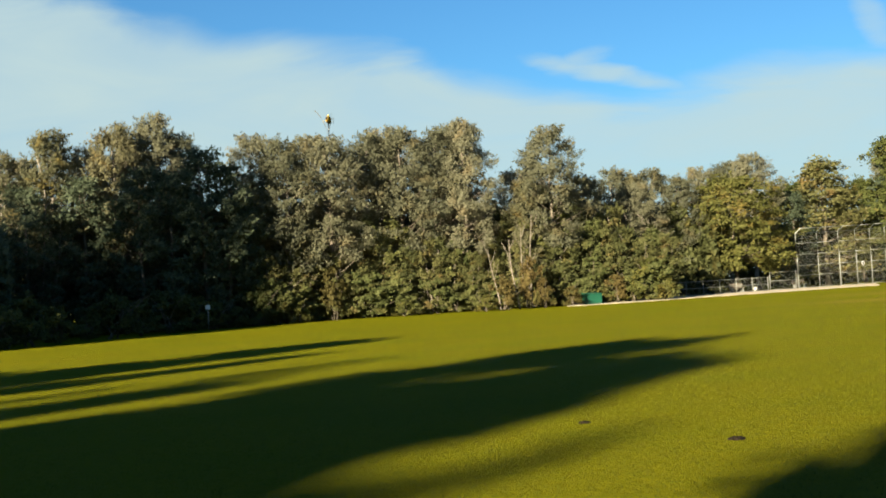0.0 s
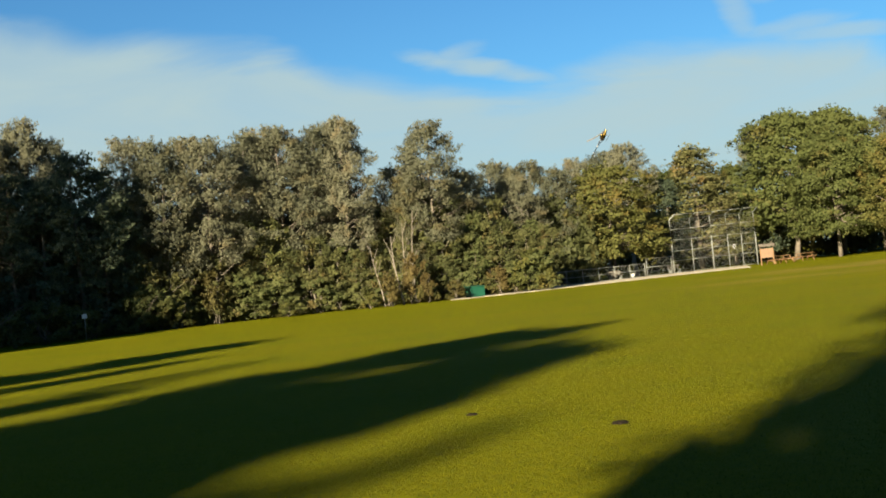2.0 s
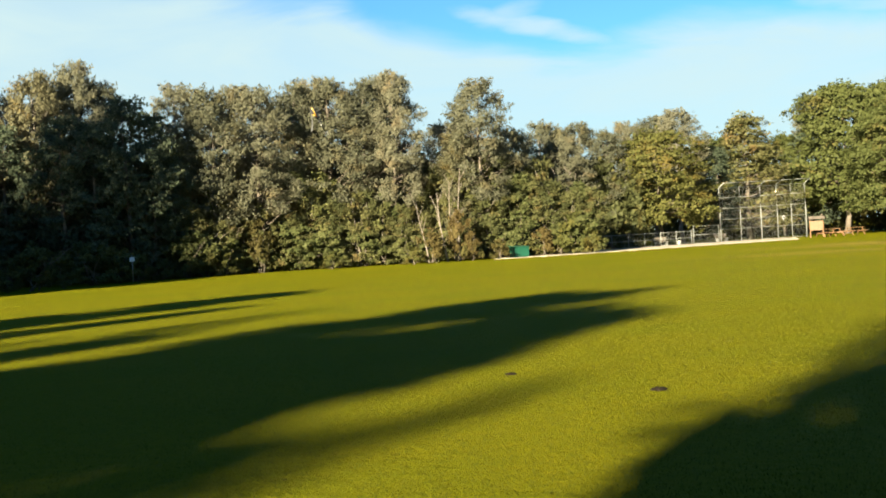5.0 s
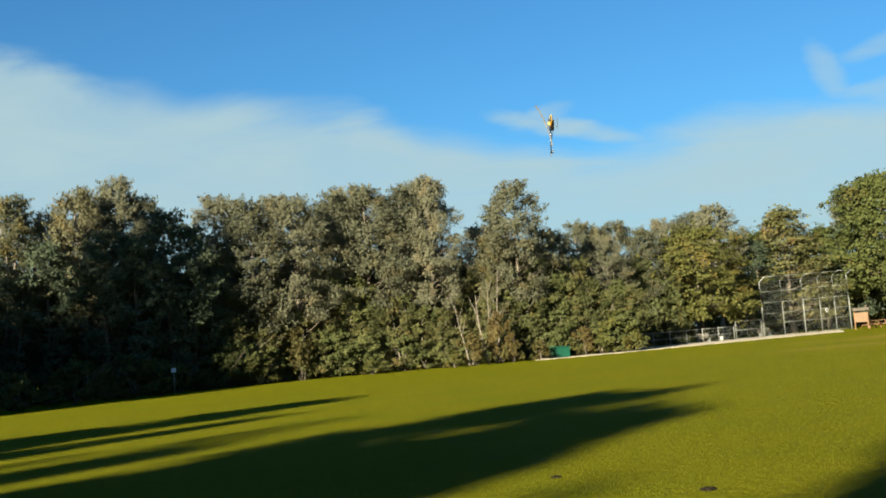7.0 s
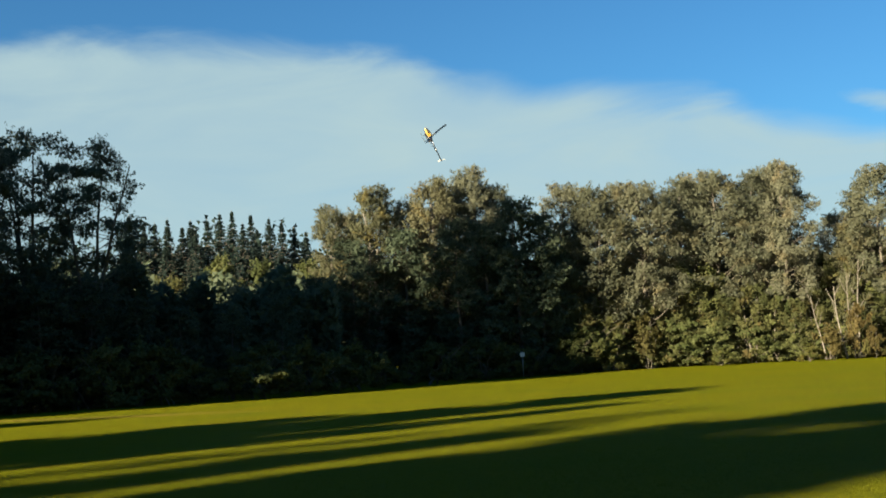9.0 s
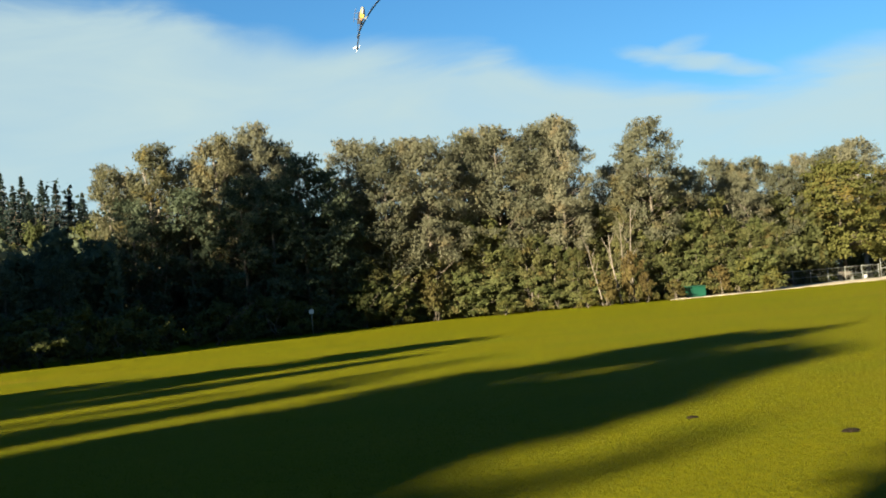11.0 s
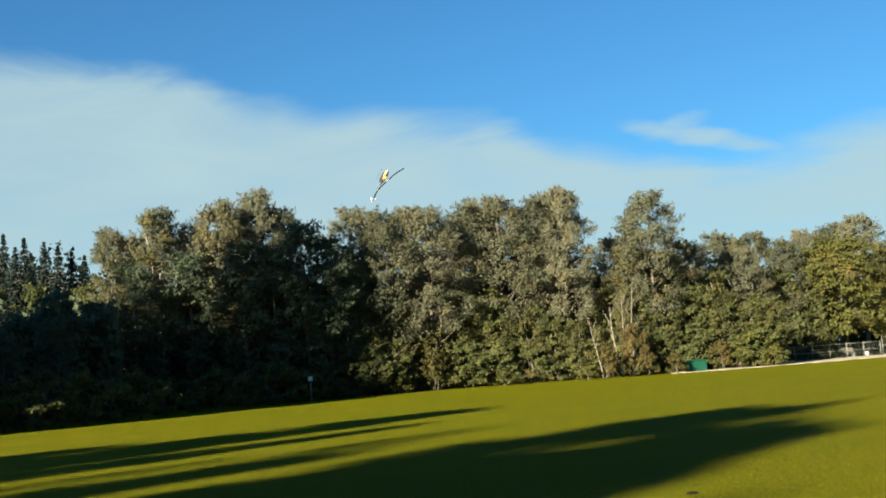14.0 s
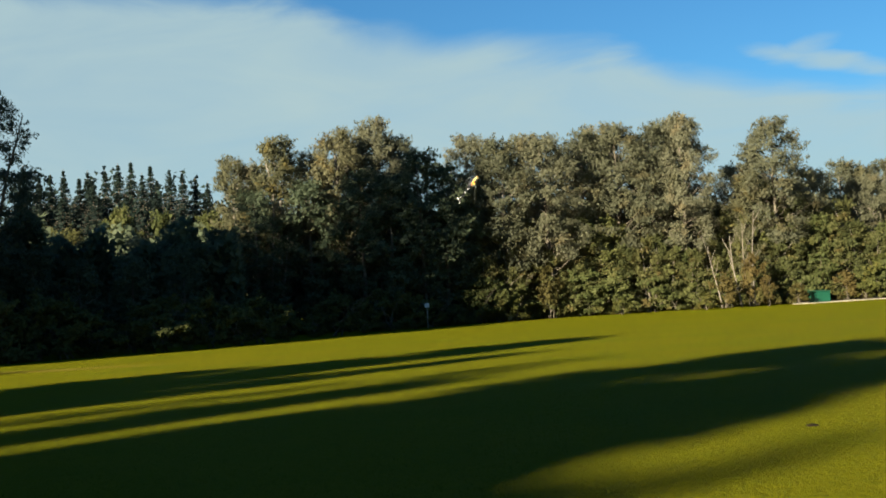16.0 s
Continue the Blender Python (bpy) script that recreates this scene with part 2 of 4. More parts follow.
def part(name, mesh, material, parent=None, label=""):
    if isinstance(mesh, bmesh.types.BMesh):
        me = bpy.data.meshes.new(name)
        mesh.to_mesh(me)
        mesh.free()
    else:
        me = mesh
    if material and not me.materials:
        me.materials.append(material)
    ob = new(name, me)
    ob.parent = parent
    return tagged(ob, label)


def polar(az, d, z=0.0):
    a = radians(az)
    return Vector((d * math.sin(a), d * math.cos(a), z))


def tube(bm, path, radii, sides=7):
    """A tapered tube along a path."""
    rings = []
    for i, p in enumerate(path):
        a, b = Vector(path[max(i - 1, 0)]), Vector(path[min(i + 1, len(path) - 1)])
        q = (b - a).to_track_quat("Z", "Y")
        ring = []
        for k in range(sides):
            w = 2 * math.pi * k / sides
            ring.append(bm.verts.new(Vector(p) + q @ Vector((math.cos(w), math.sin(w), 0)) * radii[i]))
        rings.append(ring)
    for r0, r1 in zip(rings, rings[1:]):
        for k in range(sides):
            f = bm.faces.new((r0[k], r0[(k + 1) % sides], r1[(k + 1) % sides], r1[k]))
            f.smooth = True
    bm.faces.new(rings[0][::-1])
    bm.faces.new(rings[-1])


def box(bm, size, at=(0, 0, 0), bevel=0.0, turn=None):
    m = Matrix.Translation(at)
    if turn:
        m = m @ Euler([radians(a) for a in turn]).to_matrix().to_4x4()
    got = bmesh.ops.create_cube(bm, size=1, matrix=m @ Matrix.Diagonal((*size, 1)))
    if bevel:
        edges = {e for v in got["verts"] for e in v.link_edges}
        bmesh.ops.bevel(bm, geom=list(edges), offset=bevel, segments=2, affect="EDGES")


def leaf_mesh(name, points, sizes, rng, facing=None, aspect=0.75, climb=0.0):
    """Pointed leaf sprays that look outwards from the crown, each turned a little at random; climb: how far they point upwards."""
    n = len(points)
    nrm = rng.normal(size=(n, 3))
    if facing is None:
        nrm[:, 2] += 0.35
    else:
        nrm = nrm * 0.42 + facing
    nrm /= np.linalg.norm(nrm, axis=1)[:, None]
    t = rng.normal(size=(n, 3)) + np.array([0, 0, climb])
    t -= nrm * (t * nrm).sum(1)[:, None]
    t /= np.linalg.norm(t, axis=1)[:, None]
    b = np.cross(nrm, t)
    s = sizes[:, None]
    v = np.empty((n, 3, 3))
    v[:, 0] = points - t * s * 0.5 + b * s * aspect * 0.5
    v[:, 1] = points - t * s * 0.4 - b * s * aspect * 0.5
    v[:, 2] = points + t * s * 0.6
    me = bpy.data.meshes.new(name)
    me.vertices.add(n * 3)
    me.vertices.foreach_set("co", v.reshape(-1))
    me.loops.add(n * 3)
    me.loops.foreach_set("vertex_index", np.arange(n * 3))
    me.polygons.add(n)
    me.polygons.foreach_set("loop_start", np.arange(n) * 3)
    me.update(calc_edges=True)
    me.validate()
    return me


def ground_height(x, y):
    """A flat playing field with a low grassy bank at the far right."""
    d = math.hypot(x, y)
    az = math.degrees(math.atan2(x, y))
    s = min(max((az - 25.5) / 4.0, 0), 1)
    k = min(max((d - 78) / 32.0, 0), 1)
    s, k = s * s * (3 - 2 * s), k * k * (3 - 2 * k)
    fade = 1 - min(max((az - 60) / 25, 0), 1)
    return 1.35 * s * k * fade


def on_ground(az, d):
    p = polar(az, d)
    p.z = ground_height(p.x, p.y)
    return p


# ---- trees ----


def crown_points(rng, height, base, radius, profile, lobes, leaves, lobe_r, rise):
    """Leafy sprays fanning out of boughs inside an uneven envelope; returns the leaves' places, the way they face, and the boughs' ends.
    rise: how steeply the sprays climb (1 upright, 0 level)."""
    cs, pts, ways = [], [], []
    top = height - lobe_r * (0.5 + 0.8 * rise)
    swell = rng.uniform(0, 6.28, 4)
    for i in range(lobes):
        h = (i + rng.uniform(0, 1)) / lobes
        a = rng.uniform(0, 2 * math.pi)
        r = radius * profile(h) * rng.uniform(0.08, 1.0) ** 0.42
        r *= 0.86 + 0.16 * math.sin(3 * a + 5 * h + swell[0]) + 0.14 * math.sin(2 * a - 9 * h + swell[1])
        c = np.array([r * math.cos(a), r * math.sin(a), base + (top - base) * h])
        cs.append(c)
        out = np.array([math.cos(a), math.sin(a), 0.0])
        for k in range(6):
            w = rng.normal(size=3) * 0.75 + out * (0.75 - 0.35 * rise)
            w[2] = abs(w[2]) * rise + rng.normal() * 0.22 + 0.75 * rise - 0.12
            w /= np.linalg.norm(w)
            n = max(int(leaves / lobes / 6 * 1.55 * rng.uniform(0.5, 1.5)), 2)
            u = rng.uniform(0.0, 1.0, size=(n, 1)) ** 0.8
            reach = lobe_r * rng.uniform(0.8, 1.6)
            side = rng.normal(size=(n, 3)) * lobe_r * 0.30 * (1.15 - 0.85 * u)
            side[:, 2] *= 0.7
            p = c + w * u * reach + side
            p[:, 2] -= (1 - rise) * 0.22 * lobe_r * u[:, 0] ** 2
            pts.append(p)
            f = side / (np.linalg.norm(side, axis=1)[:, None] + 1e-6)
            ways.append(f * 0.45 + out * 0.55 + np.array([0, 0, 0.42 - 0.15 * rise]))
    p = np.concatenate(pts)
    p[:, 2] = np.maximum(p[:, 2], 0.15)
    return p, np.concatenate(ways), cs


def make_tree(seed, name, label, height, base, radius, profile, leaf, bark, lobes=46, leaves=6500, lobe_r=1.1,
              size=0.30, trunk_r=0.22, lean=0.4, forks=1, category="tree", group="", limbs=0.65, low_limb=0.12, rise=0.5):
    rng = np.random.default_rng(seed)
    top = new(name)
    pts, ways, cs = crown_points(rng, height, base, radius, profile, lobes, leaves, lobe_r, rise)
    sizes = rng.uniform(0.6, 1.35, len(pts)) * size * 0.9
    bm = bmesh.new()
    stems = []
    for k in range(forks):
        dx, dy = rng.normal(size=2) * lean * (1 if forks == 1 else 2.2)
        path = [Vector((dx * s ** 1.5 + rng.normal() * 0.06 + (k - (forks - 1) / 2) * 0.35 * (1 - s), dy * s ** 1.5 + rng.normal() * 0.06, height * 0.88 * s)) for s in np.linspace(0, 1, 9)]
        path[0].z = -0.15
        tube(bm, path, [trunk_r * (1.25 if i == 0 else 1 - 0.86 * i / 8) for i in range(9)], 7)
        stems.append(path)
    for c in cs:
        if rng.uniform() < limbs:
            path = stems[int(rng.integers(forks))]
            s = min(max((c[2] - 0.25 * (math.hypot(c[0], c[1])) - 0.6) / (height * 0.88), low_limb), 0.92)
            i = min(int(s * 8), 7)
            p0 = path[i].lerp(path[i + 1], s * 8 - i)
            c = Vector(c)
            mid = p0.lerp(c, 0.5) + Vector((0, 0, -0.15))
            r = trunk_r * 0.34 * (1.05 - s)
            tube(bm, [p0, mid, c], [r, r * 0.7, r * 0.25], 5)
    part("trunk", bm, bark, top)
    part("crown", leaf_mesh("crown", pts, sizes, rng, ways, 0.78 - 0.4 * rise, 1.7 * rise), leaf, top)
    return tagged(top, label, category, group)


def tall(h):
    return (0.72 + 0.28 * math.sin(math.pi * h ** 0.9)) * (1 - 0.70 * h ** 5)


def rounded(h):
    return math.sqrt(max(1 - (2 * h - 0.72) ** 2 / 1.7, 0.05)) * (1 - 0.25 * h ** 3)


def spire(h):
    return max(1.05 - h, 0.03)


def make_fir(seed, name, label, height, radius):
    rng = np.random.default_rng(seed)
    top = new(name)
    pts, sizes, ways = [], [], []
    bm = bmesh.new()
    tube(bm, [(0, 0, -0.1), (0, 0, height * 0.5), (0, 0, height)], [0.22, 0.13, 0.015], 7)
    z = height * 0.12
    while z < height * 0.99:
        h = z / height
        r = radius * (1.0 - h)
        n = max(int(10 * (1.05 - h)), 5)
        a0 = rng.uniform(0, 6.28)
        for k in range(n):
            a = a0 + 6.283 * k / n + rng.normal() * 0.2
            rr = r * rng.uniform(0.62, 1.2)
            m = max(int(rr * 12), 8)
            s = rng.uniform(0.05, 1, m)
            side = rng.normal(size=m) * 0.16 * rr * (1.1 - s)
            x = s * rr * math.cos(a) - side * math.sin(a)
            y = s * rr * math.sin(a) + side * math.cos(a)
            zz = z - s * rr * 0.42 + 0.22 * s ** 3 * rr - np.abs(rng.normal(size=m)) * 0.10
            pts.append(np.stack([x, y, zz], 1))
            sizes.append(rng.uniform(0.7, 1.3, m) * (0.25 + 0.36 * (1 - h)))
            ways.append(np.tile([math.cos(a) * 0.6, math.sin(a) * 0.6, 0.55], (m, 1)))
            if rr > 0.5:
                tube(bm, [(0, 0, z), (rr * 0.9 * math.cos(a), rr * 0.9 * math.sin(a), z - rr * 0.26)], [0.03, 0.008], 4)
        z += height * 0.016 * rng.uniform(0.6, 1.4)
    p = np.concatenate(pts)
    part("trunk", bm, BARK, top)
    part("crown", leaf_mesh("crown", p, np.concatenate(sizes), rng, np.concatenate(ways), 0.5), NEEDLE, top)
    return tagged(top, label, "conifer")

# ---- ground ----


def build_ground():
    radii = [0, 2, 4, 6, 8, 11, 15, 20, 26, 33, 41, 50, 58, 66, 74, 80, 86, 92, 98, 104, 110, 116, 122, 130, 140, 160, 200, 300, 600, 1200, 2500]
    n = 180
    verts, faces = [(0, 0, 0)], []
    for r in radii[1:]:
        for k in range(n):
            p = polar(360 * k / n, r)
            verts.append((p.x, p.y, ground_height(p.x, p.y)))
    for k in range(n):
        faces.append((0, 1 + (k + 1) % n, 1 + k))
    for i in range(len(radii) - 2):
        a, b = 1 + i * n, 1 + (i + 1) * n
        for k in range(n):
            j = (k + 1) % n
            faces.append((a + k, a + j, b + j, b + k))
    me = bpy.data.meshes.new("ground")
    me.from_pydata(verts, [], faces)
    for p in me.polygons:
        p.use_smooth = True
    ob = part("ground", me, GRASS)
    tagged(ob, "yellow-green mown grass playing field with worn patches", "grass field", kind="structure")


build_ground()


FENCE_A, FENCE_D = Vector((9.5, 99.8)), Vector((32.8, 18.6))


def line_at(az, off=0.0):
    """Where the bearing meets the fence line; off shifts it towards the wood."""
    t = math.tan(radians(az))
    k = (t * FENCE_A.y - FENCE_A.x) / (FENCE_D.x - t * FENCE_D.y)
    return FENCE_A + FENCE_D * k + Vector((-FENCE_D.y, FENCE_D.x)).normalized() * off


def infield():
    """The pale gravel of the ball field, between the grass and the fence, a thin slab with an uneven front."""
    bm = bmesh.new()
    rng = random.Random(5)
    front = [(4.6, 91.2), (5.6, 91.4), (7.5, 92.6), (9.6, 95.4), (12.0, 99.0), (14.5, 103.0), (17.0, 108.0), (19.7, 113.2)]
    rows = []
    for i in range(len(front) - 1):
        for s in range(6):
            az = front[i][0] + (front[i + 1][0] - front[i][0]) * s / 6
            d = front[i][1] + (front[i + 1][1] - front[i][1]) * s / 6 + rng.uniform(-0.3, 0.3)
            p, q = polar(az, d), line_at(az, 0.6)
            rows.append([(p.x, p.y, -0.05), (p.x, p.y, 0.03), (q.x, q.y, 0.05), (q.x, q.y, -0.05)])
    vs = [[bm.verts.new(p) for p in r] for r in rows]
    for a, b in zip(vs, vs[1:]):
        for k in range(3):
            bm.faces.new((a[k], b[k], b[k + 1], a[k + 1]))
    bmesh.ops.recalc_face_normals(bm, faces=bm.faces)
    tagged(part("infield", bm, GRAVEL), "pale gravel infield between the grass and the fence", "gravel", kind="structure")


infield()

# ---- woods ----
USED = set()


def stand(source, base_height, rows, **kw):
    for az, d, el, w in rows:
        top = 1.7 + d * math.tan(radians(el)) - on_ground(az, d).z
        put(source, USED, az, d, top * 1.013, base_height, w * 1.12, **kw)


def put(source, used, az, d, height, base_height, width=1.0, turn=None, sink=0.0):
    """Stand a tree of a kind at a bearing and distance, scaled to a height; the first use moves the model itself."""
    p = on_ground(az, d)
    p.z -= sink
    s = height / base_height
    m = Matrix.Translation(p) @ Matrix.Rotation(radians(turn if turn is not None else (az * 97 + d * 31) % 360), 4, "Z") @ Matrix.Diagonal((s * width, s * width, s, 1))
    if source.name in used:
        k = source.scale
        return copy_thing(source, m @ Matrix.Diagonal((1 / k[0], 1 / k[1], 1 / k[2], 1)))
    used.add(source.name)
    source.matrix_basis = m
    return source


GREY = "tall grey-green poplar at the wood's edge"
SHADY = "tall dense unseen tree added to cast shade"
poplar_a = make_tree(11, "poplar_tree", GREY, 15, 4.4, 3.0, tall, POPLAR, BARK, 150, 14500, 0.74, 0.22, rise=0.9, lean=0.15)
poplar_b = make_tree(12, "poplar_tree", GREY, 15, 3.8, 2.7, tall, POPLAR, BIRCH, 135, 13500, 0.74, 0.22, forks=2, rise=0.85, lean=0.15)
poplar_c = make_tree(13, "poplar_tree", GREY, 15, 4.8, 3.2, tall, POPLAR, BIRCH, 150, 14500, 0.76, 0.22, forks=2, rise=0.85, lean=0.15)
aspen = make_tree(14, "aspen_tree", "tall aspen with leaves turning brown and gold", 15, 3.0, 2.6, tall, ASPEN, BIRCH, 130, 14000, 0.75, 0.22, forks=2, rise=0.85, lean=0.15)
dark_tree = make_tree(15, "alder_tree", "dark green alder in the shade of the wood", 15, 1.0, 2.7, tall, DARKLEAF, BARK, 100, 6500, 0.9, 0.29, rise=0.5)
open_tree = make_tree(16, "cottonwood_tree", "tall cottonwood with an open crown and bare limbs", 15, 4.6, 3.9, rounded, OPENLEAF, BARK, 95, 11500, 0.8, 0.19, trunk_r=0.22, forks=3, rise=0.45, lean=0.6)
shade_source = make_tree(51, "dense_tree", SHADY, 15, 0.8, 2.9, tall, DARKLEAF, BARK, 110, 3600, 1.0, 0.9, rise=0.4, limbs=0.25)
park_source = make_tree(53, "clear_stemmed_tree", "tall clear-stemmed unseen tree added for its loose, dappled shade", 15, 6.0, 3.4, rounded, DARKLEAF, BARK, 70, 4300, 1.0, 0.36, low_limb=0.4)
sparse_source = make_tree(52, "thin_tree", "thin-leaved unseen tree added to cast broken shade", 15, 0.8, 2.9, tall, DARKLEAF, BARK, 80, 1300, 1.1, 0.40, limbs=0.15)
fir_a = make_fir(21, "fir_tree", "dark green pointed fir behind the wood", 16, 5.0)
fir_b = make_fir(22, "fir_tree", "dark green pointed fir behind the wood", 16, 4.3)
small_tree = make_tree(17, "young_tree", "young yellow-green tree in the shaded wood", 8, 0.5, 1.9, rounded, SHRUB, BARK, 46, 5200, 0.65, 0.23, trunk_r=0.1, rise=0.6)
wood_tree = make_tree(18, "understorey_tree", "slender olive-green understorey tree", 8, 0.4, 1.9, rounded, WOODLEAF, BIRCH, 46, 3700, 0.65, 0.24, trunk_r=0.07, rise=0.7, forks=2, lean=0.2)
conical_tree = make_tree(19, "conical_tree", "grey-green tree with a conical crown behind the backstop", 13, 1.0, 4.2, spire, WOODLEAF, BARK, 120, 9000, 0.9, 0.25, rise=0.4, lean=0.1)
bush_a = make_tree(31, "shrub", "green and yellow shrub at the foot of the wood", 3.0, 0.15, 1.5, rounded, SHRUB, BARK, 22, 1900, 0.5, 0.20, trunk_r=0.05, forks=3, category="shrub", rise=0.4)
bush_b = make_tree(32, "shrub", "green and yellow shrub at the foot of the wood", 3.0, 0.15, 1.3, rounded, SHRUB, BARK, 18, 1700, 0.5, 0.20, trunk_r=0.05, forks=3, category="shrub", rise=0.6)
maple = make_tree(41, "maple_tree", "broad green maple with a clear pale trunk", 12, 2.4, 4.7, rounded, MAPLE, MAPLEBARK, 200, 16500, 1.0, 0.245, trunk_r=0.21, lean=0.1, limbs=0.3, low_limb=0.32, rise=0.1)
maple_gold = make_tree(42, "maple_tree", "maple turning yellow, with a clear trunk", 12, 2.4, 5.0, rounded, GOLD, MAPLEBARK, 180, 15000, 1.0, 0.245, trunk_r=0.2, lean=0.1, limbs=0.3, low_limb=0.32, rise=0.2)
maple_rust = make_tree(43, "maple_tree", "maple turning rust brown, with a clear trunk", 12, 2.4, 4.6, rounded, RUST, MAPLEBARK, 160, 13500, 1.0, 0.245, trunk_r=0.2, lean=0.1, limbs=0.3, low_limb=0.32, rise=0.3)

# far bank of the field, straight ahead: named peaks first, fill behind
stand(poplar_a, 15, [(-10.5, 91, 8.3, 0.9), (-6.8, 91, 8.1, 1.0), (-3.2, 95, 8.2, 1.05), (0.0, 95, 8.5, 0.85), (4.1, 97, 7.9, 1.05)])
stand(poplar_b, 15, [(-9.0, 90, 8.1, 1.0), (-5.0, 95, 8.1, 1.1), (-1.6, 96, 8.1, 1.1), (7.2, 112, 5.6, 1.2), (2.4, 100, 5.9, 1.0)])
stand(poplar_c, 15, [(-7.9, 97, 8.0, 1.0), (-4.1, 99, 8.3, 1.0), (-0.9, 99, 8.2, 1.0), (9.0, 114, 5.4, 1.1), (13.8, 128, 5.75, 1.1), (11.3, 128, 5.3, 1.0)])
stand(aspen, 15, [(-22.2, 88, 7.8, 0.8), (-20.0, 88, 8.7, 0.95), (-17.0, 88, 8.9, 0.95), (2.9, 96, 5.4, 0.9), (6.0, 106, 5.3, 1.0), (8.1, 112, 5.2, 1.0)])
stand(poplar_a, 15, [(-15.2, 90, 9.4, 0.8), (-14.0, 91, 8.5, 0.8), (26.1, 150, 6.0, 0.9), (12.6, 130, 5.5, 1.0)])
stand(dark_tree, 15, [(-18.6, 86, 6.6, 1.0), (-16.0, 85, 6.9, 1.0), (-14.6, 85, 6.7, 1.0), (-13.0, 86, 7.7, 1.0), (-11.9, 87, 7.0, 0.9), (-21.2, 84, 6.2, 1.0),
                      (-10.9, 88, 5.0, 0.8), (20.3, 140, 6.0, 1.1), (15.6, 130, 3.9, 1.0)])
stand(poplar_b, 15, [(-18.5, 90, 7.9, 1.0), (-21.1, 91, 7.5, 1.0), (5.1, 103, 5.0, 1.0), (10.4, 112, 5.0, 1.1)])
stand(poplar_c, 15, [(-16.1, 91, 8.5, 0.9), (3.4, 103, 6.0, 0.9), (8.4, 108, 4.8, 1.1)])
# shaded left flank
stand(open_tree, 15, [(-33.8, 66, 11.2, 0.82), (-36.4, 67, 11.7, 0.82), (-38.6, 66, 11.4, 0.75), (-41.2, 64, 13.2, 0.9), (-43.4, 62, 14.0, 0.9), (-45.5, 60, 14.0, 1.0), (-49, 58, 14, 1.1)])
stand(fir_a, 16, [(-31.9, 125, 7.5, 1.0), (-29.4, 125, 6.9, 1.1), (-27.0, 123, 7.6, 1.0), (-24.6, 118, 7.0, 1.0), (-28.2, 130, 7.2, 1.1), (-25.8, 128, 6.7, 1.1), (-30.7, 128, 7.1, 1.1), (-26.1, 132, 7.4, 1.1), (-31.4, 116, 6.2, 1.2), (-28.6, 115, 6.0, 1.2)])
stand(fir_b, 16, [(-31.2, 122, 7.0, 1.1), (-28.8, 121, 6.8, 1.2), (-27.6, 126, 7.5, 1.1), (-26.5, 121, 7.0, 1.1), (-23.4, 119, 6.5, 1.1), (-30.1, 126, 7.3, 1.0), (-25.2, 124, 7.2, 1.0), (-24.0, 126, 6.7, 1.1), (-29.0, 134, 7.2, 1.2), (-27.3, 114, 6.0, 1.3), (-30.2, 115, 6.3, 1.2), (-25.9, 113, 6.1, 1.2)])
stand(wood_tree, 8, [(-30.9, 96, 4.7, 0.8), (-29.9, 98, 4.6, 0.8), (-29.1, 97, 4.1, 0.8), (-26.9, 97, 4.4, 0.8), (-24.9, 96, 4.6, 0.8), (-24.0, 97, 4.4, 0.8)])
stand(small_tree, 8, [(-27.7, 94, 5.6, 0.6), (-25.7, 95, 5.3, 0.65), (-23.3, 94, 5.2, 0.7)])
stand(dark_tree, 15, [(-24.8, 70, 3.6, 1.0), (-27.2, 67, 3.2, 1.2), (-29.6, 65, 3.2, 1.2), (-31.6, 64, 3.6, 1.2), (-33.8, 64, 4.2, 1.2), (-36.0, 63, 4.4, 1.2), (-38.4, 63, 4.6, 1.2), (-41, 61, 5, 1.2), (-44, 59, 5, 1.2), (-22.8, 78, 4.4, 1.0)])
# park trees at the right
stand(maple, 12, [(23.4, 128, 5.2, 0.85), (21.5, 137, 6.4, 1.0), (23.6, 142, 6.3, 0.9), (18.6, 140, 4.2, 0.9), (15.6, 140, 4.3, 0.9), (25.4, 134, 4.6, 0.9)])
stand(maple_gold, 12, [(12.8, 115, 4.85, 1.1), (28.1, 120, 5.6, 0.85), (26.6, 126, 5.0, 0.8)])
stand(maple_rust, 12, [(30.4, 118, 5.0, 0.85), (32.4, 122, 4.7, 0.95)])
stand(poplar_a, 15, [(20.2, 150, 5.9, 1.0)])
stand(conical_tree, 13, [(17.0, 132, 5.25, 1.45)])
stand(dark_tree, 15, [(24.0, 150, 3.5, 1.6), (27.0, 150, 3.2, 1.6), (30, 150, 3.2, 1.6), (33, 150, 3.4, 1.6), (36, 145, 4, 1.6)])
stand(open_tree, 15, [(33.9, 44, 8.4, 1.0)])


